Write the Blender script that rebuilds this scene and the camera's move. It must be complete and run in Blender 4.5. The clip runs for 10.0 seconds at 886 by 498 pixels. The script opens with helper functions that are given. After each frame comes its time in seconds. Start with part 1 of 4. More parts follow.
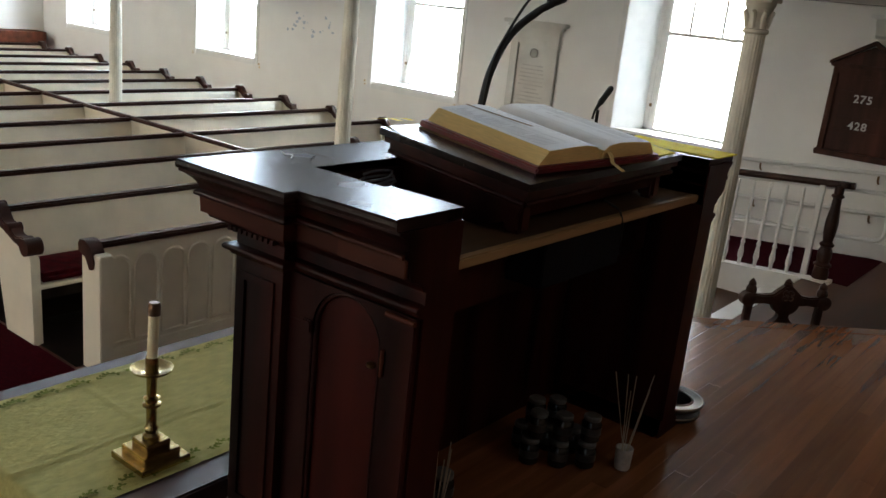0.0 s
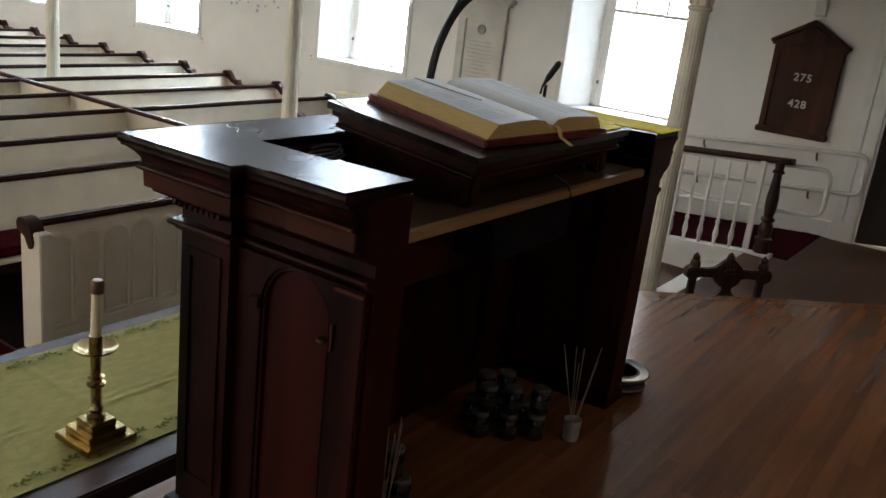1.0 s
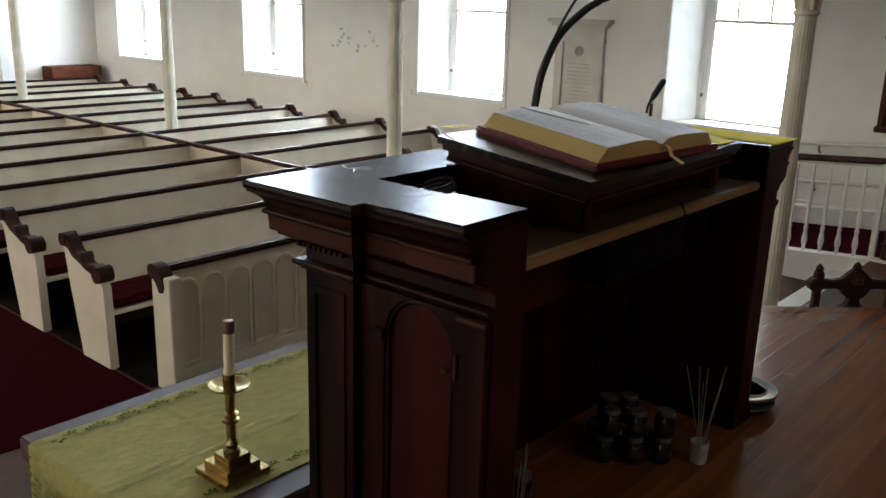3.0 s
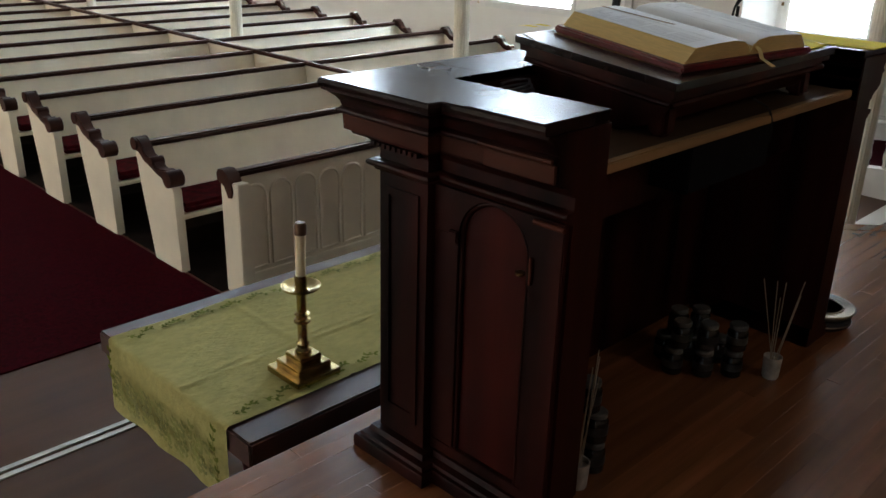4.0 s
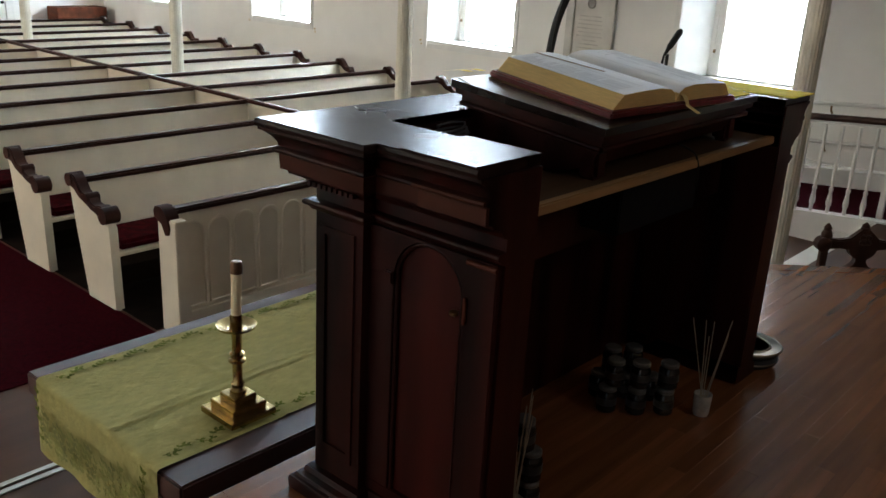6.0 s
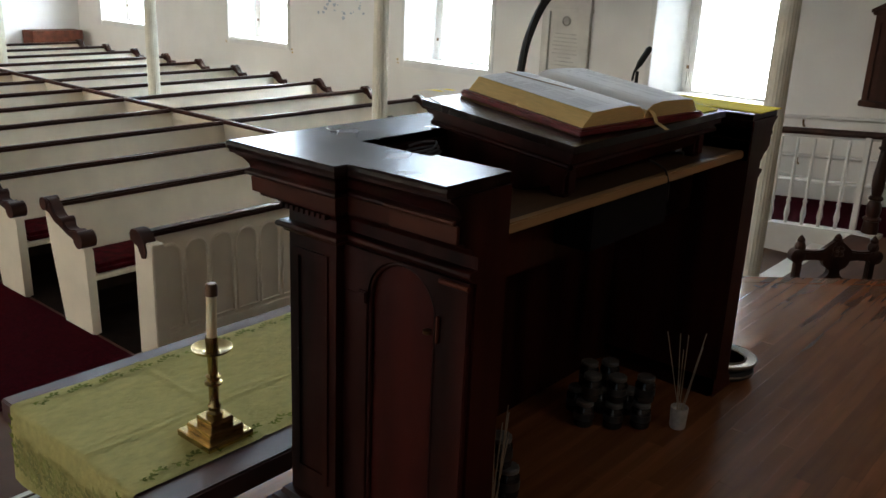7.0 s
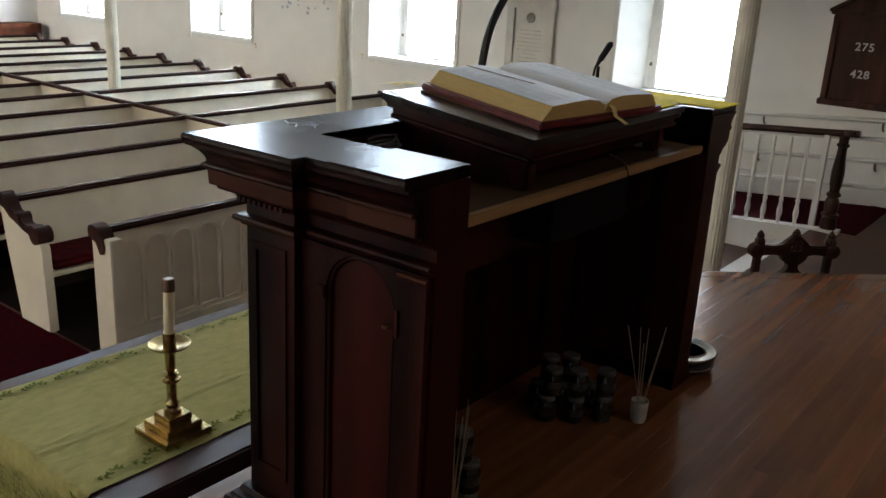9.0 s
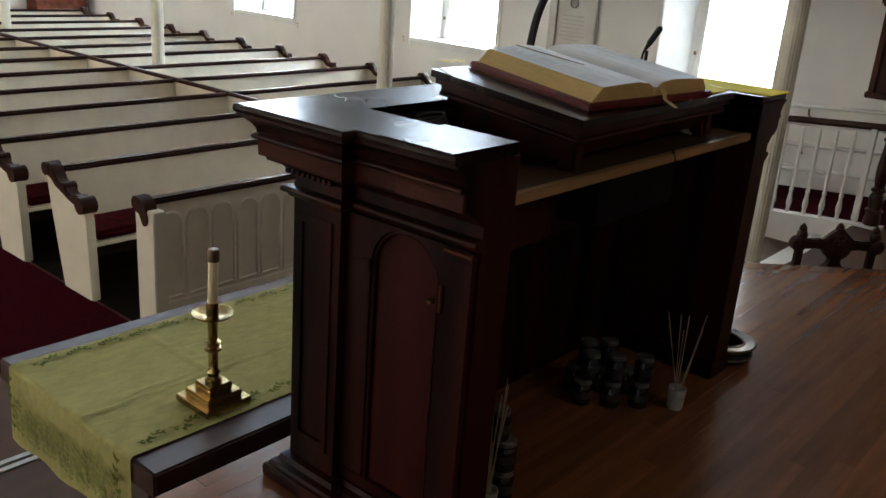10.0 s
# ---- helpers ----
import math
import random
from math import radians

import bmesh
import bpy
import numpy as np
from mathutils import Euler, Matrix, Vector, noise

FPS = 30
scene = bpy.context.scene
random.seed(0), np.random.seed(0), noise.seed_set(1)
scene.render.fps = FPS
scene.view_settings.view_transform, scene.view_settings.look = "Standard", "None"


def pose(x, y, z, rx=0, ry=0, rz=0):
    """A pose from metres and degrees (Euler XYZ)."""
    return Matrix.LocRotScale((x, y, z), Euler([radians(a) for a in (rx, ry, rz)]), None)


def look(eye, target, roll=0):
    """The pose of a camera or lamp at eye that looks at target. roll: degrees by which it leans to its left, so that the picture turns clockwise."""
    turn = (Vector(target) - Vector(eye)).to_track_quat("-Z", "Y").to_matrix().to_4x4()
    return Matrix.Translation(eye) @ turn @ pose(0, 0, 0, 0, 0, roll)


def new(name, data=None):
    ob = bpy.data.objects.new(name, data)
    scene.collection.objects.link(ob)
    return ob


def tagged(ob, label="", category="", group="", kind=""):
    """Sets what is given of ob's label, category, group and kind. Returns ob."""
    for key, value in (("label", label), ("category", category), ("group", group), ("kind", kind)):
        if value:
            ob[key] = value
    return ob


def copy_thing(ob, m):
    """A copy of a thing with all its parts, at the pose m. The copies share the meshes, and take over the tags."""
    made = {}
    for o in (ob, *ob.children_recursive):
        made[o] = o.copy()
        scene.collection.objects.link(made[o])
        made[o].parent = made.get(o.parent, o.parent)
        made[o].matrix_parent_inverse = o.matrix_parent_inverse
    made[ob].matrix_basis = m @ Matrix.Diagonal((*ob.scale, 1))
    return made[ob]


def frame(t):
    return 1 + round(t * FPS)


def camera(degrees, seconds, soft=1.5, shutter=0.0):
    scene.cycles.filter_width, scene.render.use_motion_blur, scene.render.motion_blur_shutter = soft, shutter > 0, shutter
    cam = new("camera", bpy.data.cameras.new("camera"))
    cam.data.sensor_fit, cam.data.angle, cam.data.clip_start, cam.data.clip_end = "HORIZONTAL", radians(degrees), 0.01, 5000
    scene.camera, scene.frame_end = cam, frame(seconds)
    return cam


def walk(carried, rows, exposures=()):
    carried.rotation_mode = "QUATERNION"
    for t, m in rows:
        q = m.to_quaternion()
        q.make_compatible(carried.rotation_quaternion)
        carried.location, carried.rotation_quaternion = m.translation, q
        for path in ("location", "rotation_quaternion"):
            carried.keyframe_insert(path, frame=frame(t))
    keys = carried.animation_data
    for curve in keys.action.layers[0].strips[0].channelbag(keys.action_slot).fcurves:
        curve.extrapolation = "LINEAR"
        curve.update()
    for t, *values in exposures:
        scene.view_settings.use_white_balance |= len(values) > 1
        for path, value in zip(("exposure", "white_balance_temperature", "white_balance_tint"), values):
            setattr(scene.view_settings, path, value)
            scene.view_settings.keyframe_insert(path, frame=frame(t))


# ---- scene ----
cam = camera(53.7, 10.0)
ROWS = [
    (0.0, 0.009, 0.037, 1.609, 38.82, -16.20, -5.85),
    (0.5, 0.012, 0.032, 1.609, 36.15, -16.14, -5.88),
    (1.0, 0.008, 0.037, 1.598, 35.49, -17.29, -6.47),
    (1.5, 0.012, 0.027, 1.608, 34.93, -16.61, -6.54),
    (2.0, 0.002, 0.016, 1.612, 36.69, -16.02, -6.33),
    (3.5, 0.006, -0.010, 1.611, 43.57, -18.06, -0.34),
    (4.0, -0.041, -0.014, 1.566, 45.35, -21.59, -1.46),
    (4.5, -0.036, -0.024, 1.575, 44.45, -20.69, -3.31),
    (5.0, -0.030, -0.025, 1.571, 44.43, -20.45, -2.62),
    (5.5, -0.030, -0.014, 1.562, 43.09, -19.98, -3.72),
    (6.0, -0.012, -0.014, 1.581, 41.94, -19.00, -2.95),
    (7.5, 0.019, -0.004, 1.592, 40.19, -17.17, -2.48),
    (8.0, 0.024, -0.002, 1.596, 39.85, -16.67, -2.57),
    (8.5, 0.026, 0.007, 1.592, 39.55, -16.82, -2.18),
    (9.0, 0.023, 0.013, 1.579, 38.40, -17.90, -2.97),
    (9.5, 0.027, -0.000, 1.564, 39.25, -19.01, -2.89),
    (10.0, 0.006, -0.019, 1.557, 40.99, -18.99, -4.11),
]
walk(cam, [(t, pose(x, y, z, 90 + pitch, roll, yaw)) for t, x, y, z, yaw, pitch, roll in ROWS])

# ---- world, sun, lights ----
world = bpy.data.worlds.new("sky")
scene.world = world
world.use_nodes = True
wn = world.node_tree
sky = wn.nodes.new("ShaderNodeTexSky")
sky.sky_type, sky.sun_disc = "NISHITA", False
sky.sun_elevation, sky.sun_rotation = radians(35), radians(-15)
wn.links.new(sky.outputs[0], wn.nodes["Background"].inputs[0])
wn.nodes["Background"].inputs[1].default_value = 0.12
scene.view_settings.exposure = 0.22

sun = new("sun", bpy.data.lights.new("sun", "SUN"))
sun.data.energy, sun.data.angle, sun.data.color = 1.0, radians(14), (1.0, 0.96, 0.90)
sun.matrix_world = look((-2.1, 7.9, 5.7), (0, 0, 0))

NORTH_LOW, NORTH_HIGH, SOUTH_LOW, SOUTH_HIGH = 50, 215, 54, 125
EAST_FILL = 17
BLUE, COOL, WARM = (0.58, 0.77, 1.0), (0.64, 0.82, 1.0), (1.0, 0.82, 0.62)
FLOOR, LAND, WALL, BACK, SOFFIT = -0.80, -0.50, 9.50, -18.10, 1.93


def area_lamp(name, m, w, h, power, colour):
    d = bpy.data.lights.new(name, "AREA")
    d.shape, d.size, d.size_y, d.energy, d.color = "RECTANGLE", w, h, power, colour
    ob = new(name, d)
    ob.matrix_world = m
    return ob


# ---- materials ----
def mat(name, col, rough=0.5, metal=0.0, var=0.15, scale=6.0, bump=0.0, bscale=40.0, stretch=(1, 1, 1), spec=0.5, stain=None, stain_amt=0.0, coat=0.0, coat_rough=0.12, rand=0.0, space="Object", polish=(0.8, 1.25)):
    """Painted, stained or woven surface with variation at two scales."""
    m = bpy.data.materials.new(name)
    m.use_nodes = True
    nt = m.node_tree
    bs = nt.nodes["Principled BSDF"]
    tc = nt.nodes.new("ShaderNodeTexCoord")
    mp = nt.nodes.new("ShaderNodeMapping")
    mp.inputs["Scale"].default_value = stretch
    nt.links.new(tc.outputs[space], mp.inputs[0])
    n1 = nt.nodes.new("ShaderNodeTexNoise")
    n1.inputs["Scale"].default_value, n1.inputs["Detail"].default_value = scale, 6
    nt.links.new(mp.outputs[0], n1.inputs[0])
    cr = nt.nodes.new("ShaderNodeValToRGB")
    lo = [max(0, c * (1 - var * 1.6)) for c in col]
    hi = [min(1, c * (1 + var)) for c in col]
    cr.color_ramp.elements[0].position, cr.color_ramp.elements[1].position = 0.3, 0.72
    cr.color_ramp.elements[0].color, cr.color_ramp.elements[1].color = (*lo, 1), (*hi, 1)
    nt.links.new(n1.outputs[0], cr.inputs[0])
    out = cr.outputs[0]
    if stain:
        n2 = nt.nodes.new("ShaderNodeTexNoise")
        n2.inputs["Scale"].default_value, n2.inputs["Detail"].default_value = scale * 0.23, 3
        nt.links.new(tc.outputs[space], n2.inputs[0])
        r2 = nt.nodes.new("ShaderNodeMapRange")
        r2.inputs[1].default_value, r2.inputs[2].default_value, r2.inputs[4].default_value = 0.45, 0.75, stain_amt
        nt.links.new(n2.outputs[0], r2.inputs[0])
        mx = nt.nodes.new("ShaderNodeMixRGB")
        nt.links.new(r2.outputs[0], mx.inputs[0])
        nt.links.new(out, mx.inputs[1])
        mx.inputs[2].default_value = (*stain, 1)
        out = mx.outputs[0]
    if rand:
        oi = nt.nodes.new("ShaderNodeObjectInfo")
        rr = nt.nodes.new("ShaderNodeMapRange")
        rr.inputs[3].default_value, rr.inputs[4].default_value = 1 - rand, 1 + rand
        nt.links.new(oi.outputs["Random"], rr.inputs[0])
        hs = nt.nodes.new("ShaderNodeHueSaturation")
        nt.links.new(rr.outputs[0], hs.inputs["Value"])
        nt.links.new(out, hs.inputs["Color"])
        out = hs.outputs[0]
    nt.links.new(out, bs.inputs["Base Color"])
    rg = nt.nodes.new("ShaderNodeMapRange")
    rg.inputs[3].default_value, rg.inputs[4].default_value = max(0.03, rough * polish[0]), min(1, rough * polish[1])
    nt.links.new(n1.outputs[0], rg.inputs[0])
    nt.links.new(rg.outputs[0], bs.inputs["Roughness"])
    bs.inputs["Metallic"].default_value = metal
    bs.inputs["Specular IOR Level"].default_value = spec
    bs.inputs["Coat Weight"].default_value = coat
    bs.inputs["Coat Roughness"].default_value = coat_rough
    if bump:
        n3 = nt.nodes.new("ShaderNodeTexNoise")
        n3.inputs["Scale"].default_value, n3.inputs["Detail"].default_value = bscale, 4
        nt.links.new(mp.outputs[0], n3.inputs[0])
        bp = nt.nodes.new("ShaderNodeBump")
        bp.inputs["Strength"].default_value, bp.inputs["Distance"].default_value = bump, 0.01
        nt.links.new(n3.outputs[0], bp.inputs["Height"])
        nt.links.new(bp.outputs[0], bs.inputs["Normal"])
    return m


PLASTER = mat("white_plaster", (0.86, 0.84, 0.79), 0.8, var=0.025, scale=2.2, bump=0.22, bscale=9, stain=(0.76, 0.72, 0.62), stain_amt=0.16)
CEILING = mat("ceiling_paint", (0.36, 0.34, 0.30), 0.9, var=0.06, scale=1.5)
CREAM = mat("cream_pew_paint", (0.82, 0.745, 0.585), 0.42, var=0.05, scale=5, bump=0.06, bscale=25, stain=(0.70, 0.61, 0.44), stain_amt=0.2)
TRIM = mat("white_trim_paint", (0.80, 0.79, 0.75), 0.4, var=0.04, scale=6, bump=0.04)
MAHOGANY = mat("dark_mahogany", (0.030, 0.0056, 0.0038), 0.38, var=0.55, scale=7, stretch=(1, 1, 0.12), bump=0.06, bscale=30, spec=0.13)
MAHOG_TOP = mat("worn_mahogany_top", (0.018, 0.008, 0.007), 0.21, var=0.6, scale=11, stretch=(1, 0.55, 1), polish=(0.7, 1.6), bump=0.12, bscale=18, spec=0.075, stain=(0.040, 0.024, 0.019), stain_amt=0.5, coat=0.03)
DESKWOOD = mat("black_walnut_desk", (0.014, 0.006, 0.0045), 0.22, var=0.4, scale=8, stretch=(1, 0.2, 1), bump=0.08, bscale=16, spec=0.2)
TABLEWOOD = mat("table_mahogany", (0.080, 0.034, 0.028), 0.42, var=0.3, scale=6, stretch=(1, 0.15, 1), bump=0.04, bscale=20)
# nearly black: the shade under the pews is put into this colour
UNDERPEW_SHADE = mat("underpew_shade_colour", (0.014, 0.009, 0.007), 0.85, spec=0.03, var=0.3, scale=8)
FASCIA = mat("faded_mahogany_fascia", (0.088, 0.024, 0.013), 0.5, spec=0.10, var=0.4, scale=7, stretch=(0.15, 1, 1), bump=0.06, bscale=30)
PATCH = mat("reddish_mending_wood", (0.118, 0.033, 0.016), 0.5, spec=0.12, var=0.35, scale=7, stretch=(0.15, 1, 1), bump=0.05, bscale=30)
RED_WOOD = mat("red_mahogany_panel", (0.050, 0.0064, 0.0042), 0.38, var=0.45, scale=6, stretch=(1, 1, 0.1), bump=0.04, bscale=30, spec=0.13)
CAP = mat("dark_cap_rail", (0.048, 0.015, 0.009), 0.42, spec=0.16, var=0.4, scale=8, stretch=(1, 0.1, 1), bump=0.05)
FLOORWOOD = mat("oak_floor_board", (0.245, 0.090, 0.034), 0.25, spec=0.42, var=0.17, scale=26, stretch=(1, 0.06, 1), bump=0.03, bscale=60, rand=0.20, coat=0.40, coat_rough=0.12, polish=(0.92, 1.1))
FLOORDARK = mat("board_joint", (0.07, 0.03, 0.015), 0.7)
LANDWOOD = mat("worn_landing_boards", (0.095, 0.043, 0.026), 0.5, spec=0.2, var=0.3, scale=7, stretch=(1, 0.08, 1), bump=0.06)
BROWNFLOOR = mat("brown_floor", (0.098, 0.045, 0.025), 0.5, spec=0.2, var=0.2, scale=7, stretch=(1, 0.1, 1), bump=0.05)
CARPET = mat("red_carpet", (0.047, 0.0024, 0.0066), 0.97, spec=0.02, var=0.3, scale=45, bump=0.5, bscale=260, stain=(0.034, 0.0017, 0.0048), stain_amt=0.5)
CUSHION = mat("red_velvet_cushion", (0.075, 0.004, 0.008), 0.9, spec=0.05, var=0.4, scale=18, bump=0.3, bscale=120)
CLOTH = mat("green_cloth", (0.48, 0.435, 0.165), 0.9, spec=0.08, var=0.10, scale=24, bump=0.55, bscale=55, stretch=(1.3, 0.6, 1), stain=(0.42, 0.385, 0.14), stain_amt=0.4)
LEAF = mat("embroidered_green", (0.165, 0.195, 0.030), 0.85, spec=0.1, var=0.3, scale=20)
SOFTLEAF = mat("faded_green_weave", (0.31, 0.315, 0.085), 0.9, var=0.25, scale=14)
BRASS = mat("polished_brass", (0.46, 0.345, 0.155), 0.22, metal=1.0, var=0.25, scale=14, bump=0.03)
OLDBRASS = mat("tarnished_brass", (0.26, 0.17, 0.08), 0.35, metal=1.0, var=0.3, scale=12)
WAX = mat("white_wax", (0.90, 0.76, 0.46), 0.5, var=0.05)
PAGE = mat("bible_page", (0.90, 0.90, 0.88), 0.75, var=0.04, scale=10)
INK = mat("page_ink", (0.68, 0.67, 0.65), 0.85, var=0.1)
GILT = mat("gilt_page_edge", (0.70, 0.50, 0.20), 0.42, metal=0.1, var=0.08, scale=30, stretch=(1, 1, 14))
LEATHER = mat("red_leather", (0.15, 0.012, 0.015), 0.42, var=0.3, scale=30, bump=0.15, bscale=200)
GOLDCLOTH = mat("gold_satin", (0.97, 0.75, 0.05), 0.65, spec=0.06, var=0.1, scale=20, bump=0.08, bscale=60)
BAREWOOD = mat("bare_pine", (0.30, 0.178, 0.078), 0.6, spec=0.2, var=0.3, scale=8, stretch=(1, 0.08, 1), bump=0.05)
SHELFWOOD = mat("stained_shelf", (0.078, 0.041, 0.020), 0.65, spec=0.15, var=0.35, scale=8, stretch=(1, 0.08, 1), bump=0.05)
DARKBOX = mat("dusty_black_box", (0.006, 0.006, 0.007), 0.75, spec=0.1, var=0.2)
BLACK = mat("black_metal", (0.012, 0.012, 0.012), 0.5, spec=0.3, var=0.2)
GREYCABLE = mat("grey_cable", (0.09, 0.09, 0.10), 0.3, var=0.2)
MARBLE = mat("grey_marble", (0.62, 0.60, 0.54), 0.45, var=0.10, scale=4, stain=(0.48, 0.46, 0.40), stain_amt=0.35)
IVORY = mat("ivory_column_paint", (0.80, 0.76, 0.62), 0.45, var=0.08, scale=6, bump=0.08, bscale=30, stain=(0.5, 0.44, 0.30), stain_amt=0.4)
DARKWOOD = mat("dark_walnut", (0.050, 0.020, 0.012), 0.38, spec=0.25, var=0.35, scale=10, stretch=(1, 1, 0.2), coat=0.05)
BOARDWOOD = mat("hymn_board_oak", (0.070, 0.026, 0.016), 0.55, spec=0.15, var=0.4, scale=8, stretch=(1, 1, 0.15))
NUMBER = mat("number_card", (0.62, 0.61, 0.58), 0.6, var=0.05)
WICK = mat("dark_bronze", (0.16, 0.09, 0.05), 0.4, metal=0.7, var=0.2)
BAND = mat("dim_jar_band", (0.028, 0.027, 0.024), 0.4, var=0.4, scale=30)
LID = mat("dull_lid", (0.11, 0.107, 0.096), 0.32, var=0.4, scale=30)
POT = mat("pale_pot", (0.45, 0.43, 0.38), 0.4, var=0.2, scale=30)
GLASSW = mat("dark_jar", (0.012, 0.011, 0.010), 0.12, spec=0.5, var=0.15, scale=20)
REED = mat("pale_reed", (0.42, 0.35, 0.25), 0.7, var=0.15)
BEAM = mat("grey_brown_beam", (0.20, 0.175, 0.15), 0.6, var=0.12, scale=5, bump=0.05)
PALERIB = mat("pale_gold_ribbon", (0.66, 0.50, 0.22), 0.6, spec=0.2, var=0.12, scale=30)
DARKDOOR = mat("dark_door", (0.045, 0.030, 0.024), 0.5, var=0.25, scale=5, stretch=(1, 1, 0.1))
STEEL = mat("aluminium_strip", (0.55, 0.53, 0.48), 0.4, metal=0.6, var=0.1)
STUFFD = mat("dark_panelling", (0.24, 0.15, 0.10), 0.6, var=0.05, scale=2)


def glow(name, col, strength):
    m = bpy.data.materials.new(name)
    m.use_nodes = True
    nt = m.node_tree
    bs = nt.nodes["Principled BSDF"]
    bs.inputs["Base Color"].default_value = (0, 0, 0, 1)
    bs.inputs["Roughness"].default_value = 1
    bs.inputs["Emission Strength"].default_value = strength
    tc = nt.nodes.new("ShaderNodeTexCoord")
    n = nt.nodes.new("ShaderNodeTexNoise")
    n.inputs["Scale"].default_value, n.inputs["Detail"].default_value = 0.7, 8
    nt.links.new(tc.outputs["Object"], n.inputs[0])
    cr = nt.nodes.new("ShaderNodeValToRGB")
    cr.color_ramp.elements[0].position, cr.color_ramp.elements[1].position = 0.40, 0.56
    cr.color_ramp.elements[0].color, cr.color_ramp.elements[1].color = (0.9, 0.72, 0.42, 1), (*col, 1)
    nt.links.new(n.outputs[0], cr.inputs[0])
    nt.links.new(cr.outputs[0], bs.inputs["Emission Color"])
    return m


GLASS = bpy.data.materials.new("window_glass")
GLASS.use_nodes = True
_g = GLASS.node_tree.nodes["Principled BSDF"]
_g.inputs["Base Color"].default_value = (1, 1, 1, 1)
_g.inputs["Transmission Weight"].default_value, _g.inputs["Roughness"].default_value, _g.inputs["IOR"].default_value = 1.0, 0.02, 1.02


# ---- building helpers ----
def box(bm, x0, x1, y0, y1, z0, z1, bevel=0.0):
    r = bmesh.ops.create_cube(bm, size=1, matrix=Matrix.Translation(((x0 + x1) / 2, (y0 + y1) / 2, (z0 + z1) / 2)) @ Matrix.Diagonal((abs(x1 - x0), abs(y1 - y0), abs(z1 - z0), 1)))
    if bevel:
        es = list({e for v in r["verts"] for e in v.link_edges})
        bmesh.ops.bevel(bm, geom=es, offset=bevel, segments=2, affect="EDGES", clamp_overlap=True)
    return bm


def boxb(*a, bevel=0.0):
    return box(bmesh.new(), *a, bevel=bevel)


def lathe(bm, prof, segs=24, at=(0, 0, 0), flute=0.0):
    """A turned shape from (radius, height) pairs."""
    rings = []
    for r, z in prof:
        rings.append([bm.verts.new((at[0] + (r * (1 - flute * (i % 2))) * math.cos(2 * math.pi * i / segs), at[1] + (r * (1 - flute * (i % 2))) * math.sin(2 * math.pi * i / segs), at[2] + z)) for i in range(segs)])
    for a, b in zip(rings, rings[1:]):
        for i in range(segs):
            bm.faces.new((a[i], a[(i + 1) % segs], b[(i + 1) % segs], b[i]))
    bm.faces.new(rings[0][::-1])
    bm.faces.new(rings[-1])
    return bm


def latheb(prof, segs=24, at=(0, 0, 0), flute=0.0):
    return lathe(bmesh.new(), prof, segs, at, flute)


def prism(bm, pts, axis, a, b):
    """A polygon of (u, v) pushed along an axis from a to b. x: (y, z); y: (x, z); z: (x, y)."""
    f = {"x": lambda u, v, w: (w, u, v), "y": lambda u, v, w: (u, w, v), "z": lambda u, v, w: (u, v, w)}[axis]
    lo = [bm.verts.new(f(u, v, a)) for u, v in pts]
    hi = [bm.verts.new(f(u, v, b)) for u, v in pts]
    n = len(pts)
    bm.faces.new(lo[::-1])
    bm.faces.new(hi)
    for i in range(n):
        bm.faces.new((lo[i], lo[(i + 1) % n], hi[(i + 1) % n], hi[i]))
    bmesh.ops.recalc_face_normals(bm, faces=bm.faces)
    return bm


def prismb(pts, axis, a, b):
    return prism(bmesh.new(), pts, axis, a, b)


def tube(bm, pts, r, segs=10):
    """A round bar through points; r is one radius or one for each point."""
    pts = [Vector(p) for p in pts]
    rs = r if isinstance(r, (list, tuple)) else [r] * len(pts)
    rings, up = [], None
    for i, p in enumerate(pts):
        d = (pts[min(i + 1, len(pts) - 1)] - pts[max(i - 1, 0)]).normalized()
        if up is None:
            up = d.orthogonal().normalized()
        up = (up - d * up.dot(d)).normalized()
        s = d.cross(up)
        rings.append([bm.verts.new(p + (up * math.cos(2 * math.pi * k / segs) + s * math.sin(2 * math.pi * k / segs)) * rs[i]) for k in range(segs)])
    for a, b in zip(rings, rings[1:]):
        for k in range(segs):
            bm.faces.new((a[k], a[(k + 1) % segs], b[(k + 1) % segs], b[k]))
    bm.faces.new(rings[0][::-1])
    bm.faces.new(rings[-1])
    return bm


def tubeb(pts, r, segs=10):
    return tube(bmesh.new(), pts, r, segs)


def smooth_line(pts, n=8):
    """Points on a smooth curve through the given ones."""
    pts = [Vector(p) for p in pts]
    e = [2 * pts[0] - pts[1]] + pts + [2 * pts[-1] - pts[-2]]
    out = []
    for i in range(1, len(e) - 2):
        for k in range(n):
            t = k / n
            a, b, c, d = e[i - 1:i + 3]
            out.append(0.5 * (2 * b + (c - a) * t + (2 * a - 5 * b + 4 * c - d) * t * t + (3 * b - a - 3 * c + d) * t ** 3))
    return out + [pts[-1]]


def mesh_of(name, bm, material, smooth=None):
    me = bpy.data.meshes.new(name)
    bmesh.ops.recalc_face_normals(bm, faces=bm.faces)
    bm.to_mesh(me)
    bm.free()
    me.materials.append(material)
    if smooth is not None:
        for p in me.polygons:
            p.use_smooth = True
        me.set_sharp_from_angle(angle=radians(smooth))
    return me


def part(name, bm, material, parent=None, label="", smooth=40):
    ob = new(name, mesh_of(name, bm, material, smooth))
    if parent is not None:
        ob.parent = parent
    if label:
        ob["label"] = label
    return ob


def thing(name, label, category, group="", kind="", at=(0, 0, 0)):
    ob = new(name)
    ob.empty_display_size = 0.05
    ob.location = at
    return tagged(ob, label, category, group, kind)


